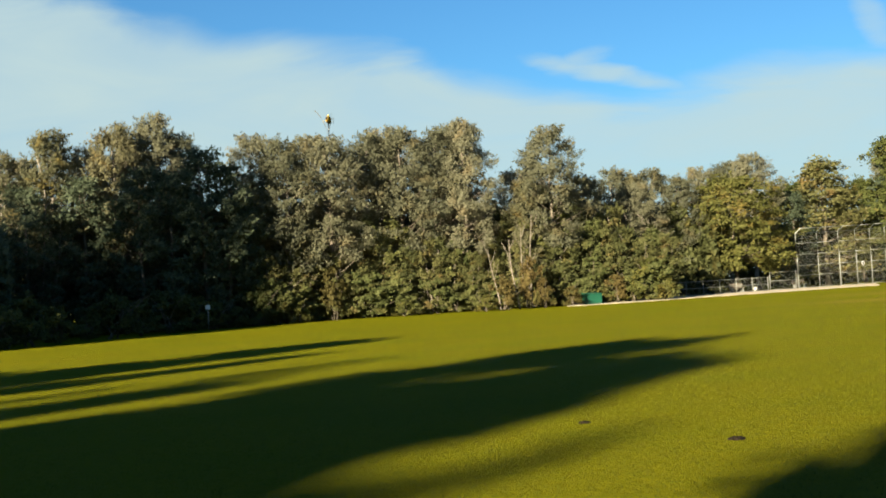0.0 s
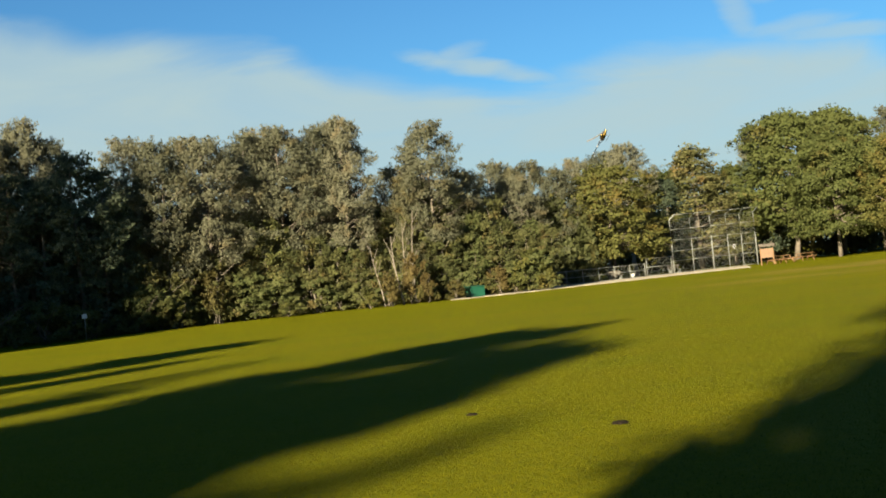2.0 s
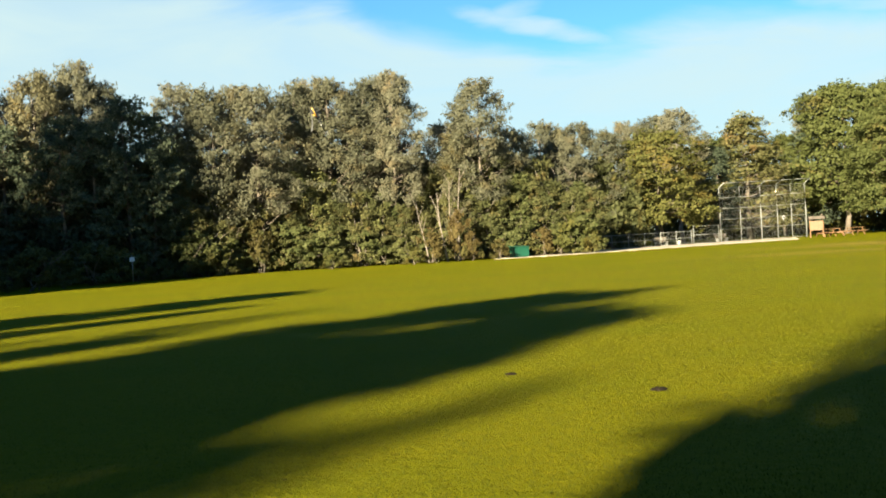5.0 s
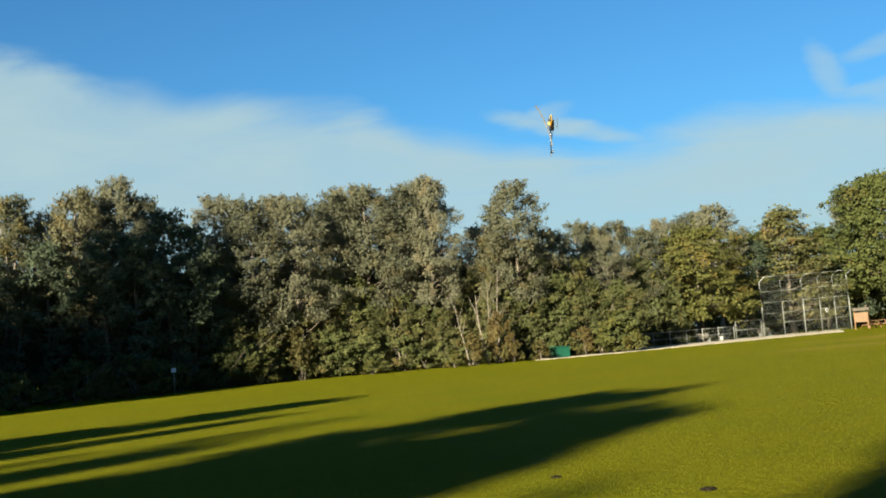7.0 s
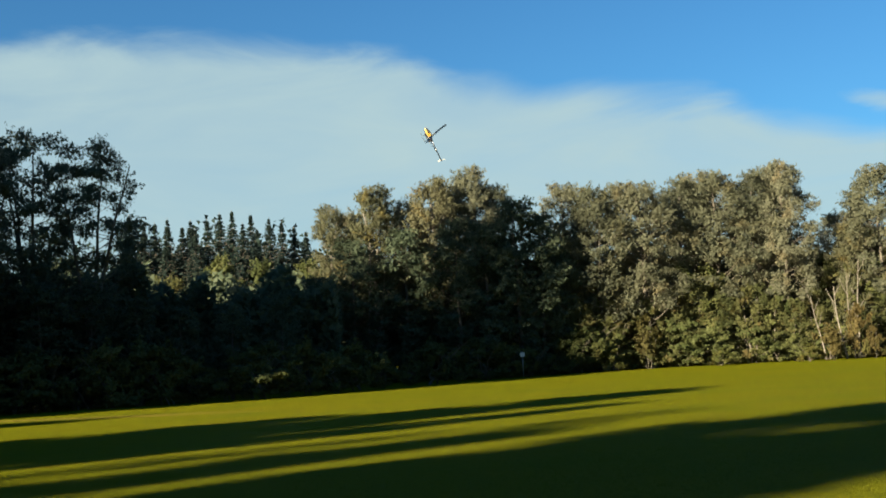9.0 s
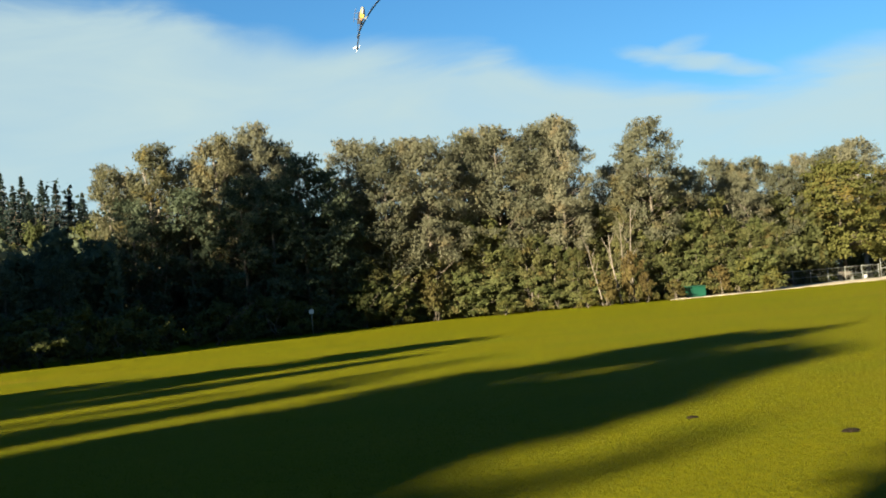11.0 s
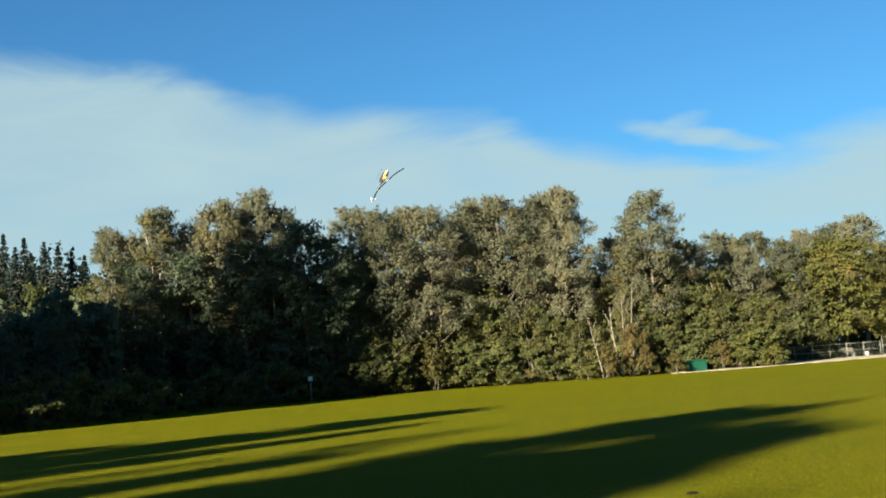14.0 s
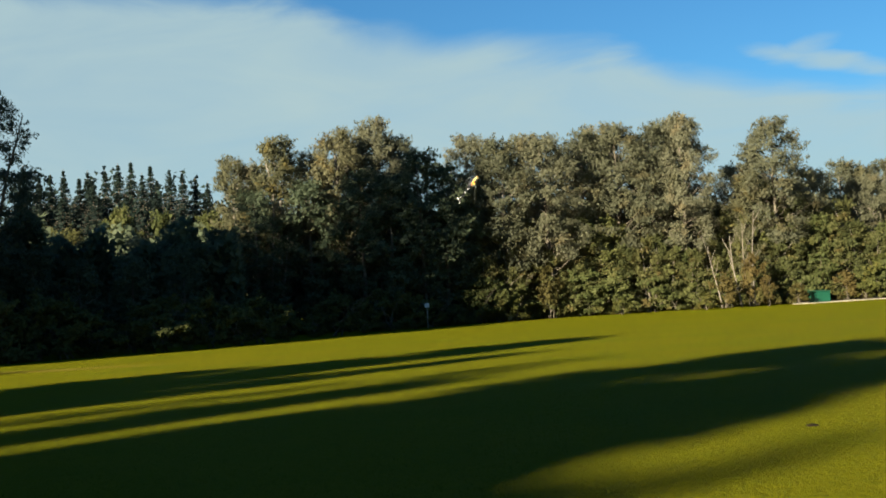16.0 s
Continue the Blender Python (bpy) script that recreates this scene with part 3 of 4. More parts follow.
def hedge():
    rng = random.Random(3)
    az = -43.0
    while az < 9.0:
        if az < -24:
            d = 61 + max(0, az + 30) * 0.3
        elif az < -9:
            d = 63 + (az + 24) * 1.7
        else:
            d = 89 + (az + 9) * 0.45
        h = rng.uniform(1.5, 3.6)
        put(rng.choice((bush_a, bush_b)), USED, az, d + rng.uniform(0.3, 1.6), h, 3.0, rng.uniform(0.9, 1.3))
        if az > -11:
            put(rng.choice((small_tree, wood_tree)), USED, az + 0.4, d + rng.uniform(2.2, 3.6), rng.uniform(5.5, 9.0), 8.0, rng.uniform(0.9, 1.15))
            put(wood_tree, USED, az + 0.9, d + rng.uniform(1.4, 2.6), rng.uniform(4.0, 6.5), 8.0, rng.uniform(1.0, 1.25))
            put(rng.choice((bush_a, bush_b)), USED, az + 0.2, d + rng.uniform(1.5, 3), h * 1.35, 3.0, 1.2)
        az += math.degrees(1.5 / d) * rng.uniform(0.8, 1.25)


hedge()
# unseen trees added behind the camera so that long shadows lie on the field
U, V = Vector((0.515, 0.857)), Vector((0.857, -0.515))


def shade_tree(source, base_height, u, v, height, width):
    p = U * u + V * v
    put(source, USED, math.degrees(math.atan2(p.x, p.y)), p.length, height, base_height, width)


# u and v of the stem along and across the shade, height, half width of the crown
for u, v, h, half in ((-24, -12.3, 18.3, 3.2), (-27, -14.0, 15.5, 1.4), (-25, -8.7, 16.3, 2.0), (-30, -10.6, 16.0, 2.2), (-33, -9.0, 15, 2.6), (-36, -13.2, 16.6, 2.9), (-31, -6.5, 13, 1.5), (-10, -1.5, 8, 1.7),
                      (-17, -27.0, 18, 2.5), (-22, -22.9, 16.6, 1.15), (-20, -30.3, 14.2, 2.2), (-28, -25.6, 16, 2.6), (-36, -17.5, 18.4, 1.65), (-34, -43.5, 18, 3.0),
                      (-3, 11, 19, 5.0), (2, 18, 19, 5.4), (-8, 16, 19, 5.4), (8, 26, 19, 5.4)):
    shade_tree(shade_source, 15, u, v, h, half / (2.9 * h / 15))
for u, v, h, half in ((-9, -0.4, 18.5, 2.4), (-11, 5.4, 18, 3.6), (-16, 7.6, 18, 4.4), (-12, 0.6, 13.5, 3.4), (-13, 3.2, 15, 3.6), (-20, 2.0, 17, 4.0), (-24, 5.0, 18, 4.4)):
    shade_tree(park_source, 15, u, v, h, half / (3.4 * h / 15))
# unseen tall trees added beyond the left edge to shade the wood there
for u, v, h, w in ((4, -52.2, 13.8, 0.6), (6, -53.7, 18.6, 0.5), (2, -55.0, 16, 0.9), (-2, -58.0, 17, 1.1), (4, -56.2, 21.5, 0.5), (4, -58.9, 24, 0.5), (4, -63.4, 21, 0.6),
                   (-8, -52.7, 15.5, 0.6), (-8, -57.0, 20, 0.7), (-10, -65.5, 21, 0.8), (-22, -58.0, 20, 0.8), (2, -69.0, 17, 0.8), (-36, -59, 20, 0.8)):
    shade_tree(shade_source, 15, u, v, h, w)
for u, v, h, w in ((6, -59.6, 33.5, 0.42), (8, -61.2, 31, 0.5), (5, -66.5, 25, 0.6)):
    shade_tree(park_source, 15, u, v, h, w)
# thin unseen trees added to half-shade strips of the field
for u, v, h, w in ((-30, -5.7, 14.2, 0.5), (-22, -18.5, 16, 0.6), (-25, -10.3, 16.6, 0.5), (-24, -20.3, 14, 0.5)):
    shade_tree(sparse_source, 15, u, v, h, w)
# unseen rows of trees added far behind the camera to cut low skylight
for k in range(14):
    shade_tree(shade_source, 15, -84 - 7 * (k % 3), -80 + 10 * k, 17 + 2 * (k % 4), 1.5)


def stem(az, d, height, lean, r, label="slender pale bare stem at the wood's edge"):
    """A dead or bare birch: one bent pale trunk with a few thin limbs."""
    rng = random.Random(int(az * 100))
    bm = bmesh.new()
    path = [Vector((lean * s + 0.12 * math.sin(4 * s + az), 0.1 * math.sin(3 * s), height * s - 0.1)) for s in [i / 8 for i in range(9)]]
    tube(bm, path, [r * (1 - 0.75 * i / 8) for i in range(9)], 7)
    top = new("birch_tree")
    part("trunk", bm, BIRCH, top)
    for i in range(4, 8):
        bm = bmesh.new()
        p = path[i]
        s = rng.choice((-1, 1))
        e = p + Vector((s * rng.uniform(0.25, 0.6), rng.uniform(-0.3, 0.3), rng.uniform(0.7, 1.4)))
        tube(bm, [p, p.lerp(e, 0.5) + Vector((0, 0, -0.08)), e], [r * 0.4, r * 0.28, r * 0.12], 5)
        part("limb", bm, BIRCH, top)
    g = on_ground(az, d)
    top.matrix_basis = pose(g.x, g.y, g.z, 0, 0, -az)
    tagged(top, label, "bare tree")


for az, d, h, lean, r in ((2.25, 89.5, 5.6, -0.5, 0.11), (2.9, 92, 7.6, 0.3, 0.10), (2.65, 91.5, 6.6, -0.2, 0.08), (-7.2, 89.4, 3.6, 0.1, 0.12), (5.7, 98, 7.0, -0.3, 0.10),
                          (6.15, 98.5, 6.6, 0.2, 0.09), (6.5, 99, 6.2, 0.3, 0.08), (7.5, 101, 8.2, -0.7, 0.09), (7.9, 101, 7.6, 0.2, 0.08), (8.6, 103, 7.2, 0.4, 0.08),
                          (-20.6, 83, 10.5, 0.4, 0.13), (-20.2, 83.5, 9.5, 0.9, 0.10), (1.3, 91, 5.0, -0.6, 0.08), (4.6, 95, 5.8, 0.5, 0.07)):
    stem(az, d + 1.6, h, lean, r * 0.72)
rust_bush = make_tree(33, "shrub", "rust-orange autumn shrub at the foot of the wood", 3.0, 0.15, 1.5, rounded, RUST, BARK, 15, 1700, 0.55, 0.22, trunk_r=0.05, forks=3, category="shrub")
gold_bush = make_tree(34, "shrub", "yellow autumn shrub at the foot of the wood", 3.0, 0.15, 1.5, rounded, GOLD, BARK, 15, 1700, 0.55, 0.22, trunk_r=0.05, forks=3, category="shrub")
for az, d, h, w in ((2.8, 91.5, 4.2, 0.5), (3.5, 91.5, 2.4, 0.7), (1.6, 89.6, 2.6, 0.9), (-6.9, 90, 4.4, 0.5), (4.9, 92.2, 1.6, 1.0), (7.1, 96, 2.4, 0.8)):
    put(rust_bush, USED, az, d, h, 3.0, w)
for az, d, h, w in ((8.6, 97, 3.6, 0.9), (9.2, 98, 3.0, 0.9), (0.6, 88.6, 1.4, 1.2), (-8.6, 88, 2.2, 0.8), (-3.4, 88.4, 1.4, 1.2), (7.8, 96.2, 1.8, 1.1)):
    put(gold_bush, USED, az, d, h, 3.0, w)


def deep_woods(seed, leaf, label, stretches):
    """The interior of the wood behind the edge trees: one mass of leaf clumps, uneven in height; leaf sets how dim it
    looks.
    """
    rng = np.random.default_rng(seed)
    pts = []
    for az0, az1, d0, d1, e0, e1, n in stretches:
        az = rng.uniform(az0, az1, n)
        d = d0 + (d1 - d0) * rng.uniform(0, 1, n) ** 1.6
        wave = 0.75 + 0.25 * np.sin(az * 2.3 + d * 0.4) * np.sin(az * 0.9 + 1.7)
        top = 1.7 + d * np.tan(np.radians(e0 + (e1 - e0) * (az - az0) / (az1 - az0))) * wave
        z = rng.uniform(0, 1, n) ** 0.9 * top
        a = np.radians(az)
        pts.append(np.stack([d * np.sin(a), d * np.cos(a), z + 0.2], 1))
    p = np.concatenate(pts)
    ob = part("deep_woods", leaf_mesh("deep_woods", p, rng.uniform(0.4, 0.75, len(p)), rng), leaf)
    tagged(ob, label, "woods", kind="stuff")


# dimness is put into the leaf colour, darker than on the sunlit side
deep_woods(77, DARKLEAF, "dense wood interior, dark leaf colour standing in for shade", (
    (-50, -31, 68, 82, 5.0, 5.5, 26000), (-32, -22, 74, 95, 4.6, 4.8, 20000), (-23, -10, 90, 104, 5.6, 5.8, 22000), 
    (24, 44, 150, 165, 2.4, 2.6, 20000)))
deep_woods(79, NEEDLE, "dark mass of firs behind the shaded wood", ((-37, -22, 126, 142, 7.7, 7.1, 16000),))
deep_woods(78, WOODLEAF, "olive-green interior of the sunlit wood", (
    (-11, 6, 99, 110, 5.4, 5.0, 28000), (5, 12, 110, 122, 3.9, 3.5, 18000), (11, 25, 142, 160, 2.6, 2.8, 18000)))


def near_grass():
    """Upright blades on the turf nearest the camera."""
    rng = np.random.default_rng(9)
    n = 100000
    a = np.radians(rng.uniform(-44, 36, n))
    d = 6.3 + 22 * rng.uniform(0, 1, n) ** 2.2
    x, y = d * np.sin(a), d * np.cos(a)
    h = rng.uniform(0.008, 0.028, n) * np.clip((30 - d) / 12, 0.3, 1)
    w = rng.uniform(0.002, 0.004, n)
    t = rng.uniform(0, 2 * np.pi, n)
    lean = rng.normal(size=(n, 2)) * 0.012
    v = np.empty((n, 3, 3))
    v[:, 0] = np.stack([x - w * np.cos(t), y - w * np.sin(t), np.full(n, -0.004)], 1)
    v[:, 1] = np.stack([x + w * np.cos(t), y + w * np.sin(t), np.full(n, -0.004)], 1)
    v[:, 2] = np.stack([x + lean[:, 0], y + lean[:, 1], h], 1)
    me = bpy.data.meshes.new("grass_blades")
    me.vertices.add(n * 3)
    me.vertices.foreach_set("co", v.reshape(-1))
    me.loops.add(n * 3)
    me.loops.foreach_set("vertex_index", np.arange(n * 3))
    me.polygons.add(n)
    me.polygons.foreach_set("loop_start", np.arange(n) * 3)
    me.update(calc_edges=True)
    tagged(part("grass_blades", me, BLADEGRASS), "short upright blades of mown yellow-green grass", "grass", kind="stuff")


near_grass()

# ---- ball field: fence, backstop, small things ----


def mesh_panel(bm, a, b, z0, z1, step, r=0.0022):
    """Diagonal wire of a chain-link panel between two posts."""
    a, b = Vector(a), Vector(b)
    length, high = (b - a).length, z1 - z0
    d = (b - a).normalized()

    def at(s, z):
        p = a + d * s
        return Vector((p.x, p.y, z))
    n = int((length + high) / step)
    for sgn in (1, -1):
        for i in range(1, n):
            s = i * step
            s0, t0 = (s, 0.0) if s < length else (length, s - length)
            s1, t1 = (0.0, s) if s < high else (s - high, high)
            if sgn < 0:
                s0, s1 = length - s0, length - s1
            p, q = at(s0, z0 + t0), at(s1, z0 + t1)
            side = Vector((-d.y, d.x, 0)) * r
            up = Vector((0, 0, r))
            v = [bm.verts.new(c) for c in (p - up, p + up, q + up, q - up)]
            bm.faces.new(v)
            v = [bm.verts.new(c) for c in (p - side, p + side, q + side, q - side)]
            bm.faces.new(v)


def post(parent, p, z0, z1, r=0.035, name="post"):
    bm = bmesh.new()
    tube(bm, [(p.x, p.y, z0), (p.x, p.y, z1)], [r, r], 8)
    bmesh.ops.create_uvsphere(bm, u_segments=8, v_segments=5, radius=r * 1.25, matrix=Matrix.Translation((p.x, p.y, z1)))
    return part(name, bm, STEEL, parent)


def rail(parent, a, b, za, zb, r=0.025):
    bm = bmesh.new()
    tube(bm, [(a.x, a.y, za), (b.x, b.y, zb)], [r, r], 8)
    return part("rail", bm, STEEL, parent)


def fence(az0, az1, n, height, off=0.0):
    top = new("chain_link_fence")
    a, b = line_at(az0, off), line_at(az1, off)
    ps = [a.lerp(b, i / n) for i in range(n + 1)]
    for p in ps:
        post(top, p, 0, height + 0.04)
    for a, b in zip(ps, ps[1:]):
        for z in (0.08, height * 0.52, height):
            rail(top, a, b, z, z)
        bm = bmesh.new()
        mesh_panel(bm, a, b, 0.08, height, 0.11)
        part("wire_mesh", bm, STEEL, top)
    return tagged(top, "low galvanised chain-link fence beside the gravel", "fence")


fence(9.6, 14.25, 6, 1.3)
fence(14.35, 15.55, 1, 1.75)


def backstop():
    top = new("backstop")
    ps = [line_at(az) for az in (15.65, 16.6, 17.55, 18.3, 18.95, 19.6)]
    n = Vector((FENCE_D.y, -FENCE_D.x)).normalized()
    hs = [5.35 + 0.05 * i for i in range(6)]
    for i, (p, h) in enumerate(zip(ps, hs)):
        bm = bmesh.new()
        r = 0.07 if i in (0, 2, 5) else 0.046
        q = p + n * 0.7
        tube(bm, [(p.x, p.y, 0), (p.x, p.y, h * 0.5), (p.x, p.y, h), (q.x, q.y, h + 0.45)], [r, r, r, r * 0.8], 8)
        part("post", bm, STEEL, top)
    for i in range(5):
        a, b = ps[i], ps[i + 1]
        for f in (0.02, 0.24, 0.42, 0.62, 0.82, 1.0):
            rail(top, a, b, max(hs[i] * f, 0.08), max(hs[i + 1] * f, 0.08), 0.024)
        rail(top, a + n * 0.7, b + n * 0.7, hs[i] + 0.45, hs[i + 1] + 0.45, 0.026)
        bm = bmesh.new()
        mesh_panel(bm, a, b, 0.1, hs[i], 0.13)
        part("wire_mesh", bm, STEEL, top)
    tagged(top, "tall galvanised steel baseball backstop with wire netting", "backstop")
    d = Vector((FENCE_D.x, FENCE_D.y, 0)).normalized()
    c = line_at(18.55, -0.08)
    sign = new("diamond_sign")
    for size, y, m, name in ((0.56, 0.0, WHITE, "board"), (0.26, 0.03, BLACK, "emblem")):
        bm = bmesh.new()
        box(bm, (size / 1.41, 0.03, size / 1.41), (0, 0, 0), 0.006, (0, 45, 0))
        o = part(name, bm, m, sign)
        o.location = (0, -y, 0)
    sign.matrix_basis = Matrix.Translation((c.x, c.y, 2.15)) @ Matrix.Rotation(math.atan2(d.y, d.x), 4, "Z")
    tagged(sign, "white diamond sign with a dark centre on the netting", "sign")


backstop()


def utility_box():
    top = new("utility_box")
    bm = bmesh.new()
    box(bm, (1.35, 0.9, 0.8), (0, 0, 0.42), 0.03)
    part("body", bm, GREENPAINT, top)
    bm = bmesh.new()
    box(bm, (1.43, 0.98, 0.07), (0, 0, 0.86), 0.02, (4, 0, 0))
    part("lid", bm, GREENPAINT, top)
    for x in (-0.5, 0.5):
        bm = bmesh.new()
        box(bm, (0.1, 0.9, 0.06), (x, 0, 0.0))
        part("skid", bm, BLACK, top)
    p = polar(5.85, 94.2)
    top.matrix_basis = pose(p.x, p.y, 0.03, 0, 0, 25)
    tagged(top, "green painted metal equipment box on the grass", "utility box")


utility_box()


def picnic_table(m):
    top = new("picnic_table")
    for i in range(5):
        bm = bmesh.new()
        box(bm, (1.8, 0.14, 0.04), (0, -0.31 + i * 0.155, 0.75), 0.006)
        part("plank", bm, WOOD, top)
    for y in (-0.75, 0.75):
        bm = bmesh.new()
        box(bm, (1.8, 0.26, 0.04), (0, y, 0.45), 0.006)
        part("bench_seat", bm, WOOD, top)
    for x in (-0.65, 0.65):
        for s in (-1, 1):
            bm = bmesh.new()
            tube(bm, [(x, s * 0.7, 0), (x, s * 0.25, 0.73)], [0.045, 0.045], 6)
            part("leg", bm, WOOD, top)
        bm = bmesh.new()
        box(bm, (0.05, 1.7, 0.09), (x, 0, 0.39))
        part("cross_bar", bm, WOOD, top)
    top.matrix_basis = m
    return tagged(top, "weathered orange-brown wooden picnic table under the trees", "picnic table", "picnic tables")


def at_bearing(az, d, turn=0.0):
    p = on_ground(az, d)
    return pose(p.x, p.y, p.z, 0, 0, turn)


table = picnic_table(at_bearing(20.45, 119, 20))
copy_thing(table, at_bearing(20.95, 121, 65))
copy_thing(table, at_bearing(21.75, 124, 10))
copy_thing(table, at_bearing(30.55, 116, 30))


def kiosk():
    top = new("notice_kiosk")
    for x in (-0.75, 0.75):
        bm = bmesh.new()
        box(bm, (0.12, 0.12, 2.3), (x, 0, 1.15), 0.01)
        part("post", bm, WOOD, top)
    bm = bmesh.new()
    box(bm, (1.5, 0.06, 1.15), (0, -0.02, 1.45), 0.01)
    part("notice_board", bm, BOARD, top)
    for s in (-1, 1):
        bm = bmesh.new()
        box(bm, (1.9, 0.75, 0.06), (0, s * 0.33, 2.42), 0.01, (-s * 24, 0, 0))
        part("roof_panel", bm, BARK, top)
    top.matrix_basis = at_bearing(20.05, 118, -12) @ Matrix.Scale(0.8, 4)
    tagged(top, "tan notice board kiosk with a small pitched roof", "kiosk")


kiosk()


def molehill(az, d, r, seed):
    rng = random.Random(seed)
    bm = bmesh.new()
    bmesh.ops.create_icosphere(bm, subdivisions=3, radius=1)
    for v in bm.verts:
        k = 1 + 0.35 * noise.noise(v.co * 2.3 + Vector((seed, 0, 0))) + rng.uniform(-0.08, 0.08)
        v.co = Vector((v.co.x * r * k, v.co.y * r * 0.8 * k, max(v.co.z, -0.2) * r * 0.26 * k))
    ob = part("molehill", bm, SOIL)
    ob.matrix_basis = at_bearing(az, d, rng.uniform(0, 360))
    tagged(ob, "small dark heap of loose soil on the grass", "molehill")


molehill(12.3, 12.4, 0.11, 1)
molehill(5.1, 14.3, 0.09, 2)


def right_fence():
    """A farther chain-link fence on the bank, past the maples."""
    top = new("chain_link_fence")
    ps = [on_ground(az, 124) for az in (29.9, 31.3, 32.7, 34.1, 35.5)]
    for p in ps:
        post(top, p, p.z - 0.05, p.z + 2.0)
    for a, b in zip(ps, ps[1:]):
        for z in (0.1, 2.0):
            rail(top, a, b, a.z + z, b.z + z)
        bm = bmesh.new()
        mesh_panel(bm, a.to_2d(), b.to_2d(), a.z + 0.1, a.z + 2.0, 0.12)
        part("wire_mesh", bm, STEEL, top)
    tagged(top, "galvanised chain-link fence on the grassy bank", "fence")


right_fence()


def bench(m):
    top = new("bench")
    for i in range(3):
        bm = bmesh.new()
        box(bm, (1.7, 0.11, 0.04), (0, -0.13 + i * 0.13, 0.45), 0.005)
        part("slat", bm, BIRCH, top)
    for i in range(2):
        bm = bmesh.new()
        box(bm, (1.7, 0.035, 0.12), (0, 0.22, 0.62 + i * 0.17), 0.005)
        part("back_slat", bm, BIRCH, top)
    for x in (-0.65, 0.65):
        bm = bmesh.new()
        box(bm, (0.06, 0.4, 0.43), (x, 0.0, 0.215), 0.005)
        part("leg", bm, STEEL, top)
        bm = bmesh.new()
        box(bm, (0.05, 0.05, 0.5), (x, 0.25, 0.63), 0.005)
        part("back_post", bm, STEEL, top)
    top.matrix_basis = m
    return tagged(top, "pale slatted bench behind the low fence", "bench", "benches")


def behind_fence(az, off):
    p = line_at(az, off)
    return pose(p.x, p.y, 0, 0, 0, math.degrees(math.atan2(FENCE_D.y, FENCE_D.x)))


seat = bench(behind_fence(13.35, 1.6))
copy_thing(seat, behind_fence(16.3, 1.8))


def bucket():
    top = new("bucket")
    bm = bmesh.new()
    tube(bm, [(0, 0, 0), (0, 0, 0.2), (0, 0, 0.42)], [0.15, 0.165, 0.18], 16)
    part("pail", bm, WHITE, top)
    bm = bmesh.new()
    tube(bm, [(0, 0, 0.42), (0, 0, 0.45)], [0.19, 0.185], 16)
    part("lid", bm, WHITE, top)
    top.matrix_basis = behind_fence(14.0, 1.0) @ Matrix.Translation((0, 0, 0.0))
    tagged(top, "white plastic bucket behind the fence", "bucket")


bucket()


def small_sign():
    top = new("signpost")
    bm = bmesh.new()
    tube(bm, [(0, 0, -0.05), (0, 0, 1.85)], [0.03, 0.03], 8)
    part("post", bm, STEEL, top)
    bm = bmesh.new()
    box(bm, (0.32, 0.03, 0.28), (0, -0.045, 1.6), 0.008)
    part("sign_board", bm, SIGNWHITE, top)
    top.matrix_basis = at_bearing(-13.0, 80.5, 12)
    tagged(top, "small white sign on a post at the shaded wood's edge", "sign")


small_sign()


def pale_post(az, d, h):
    bm = bmesh.new()
    tube(bm, [(0, 0, -0.05), (0, 0, h * 0.97), (0, 0, h)], [0.045, 0.04, 0.025], 8)
    ob = part("wooden_post", bm, BIRCH)
    ob.matrix_basis = at_bearing(az, d)
    tagged(ob, "slim pale wooden post at the shaded wood's edge", "post")


pale_post(-41.3, 59.5, 2.1)
pale_post(-40.7, 59.5, 1.0)

# ---- model helicopter ----


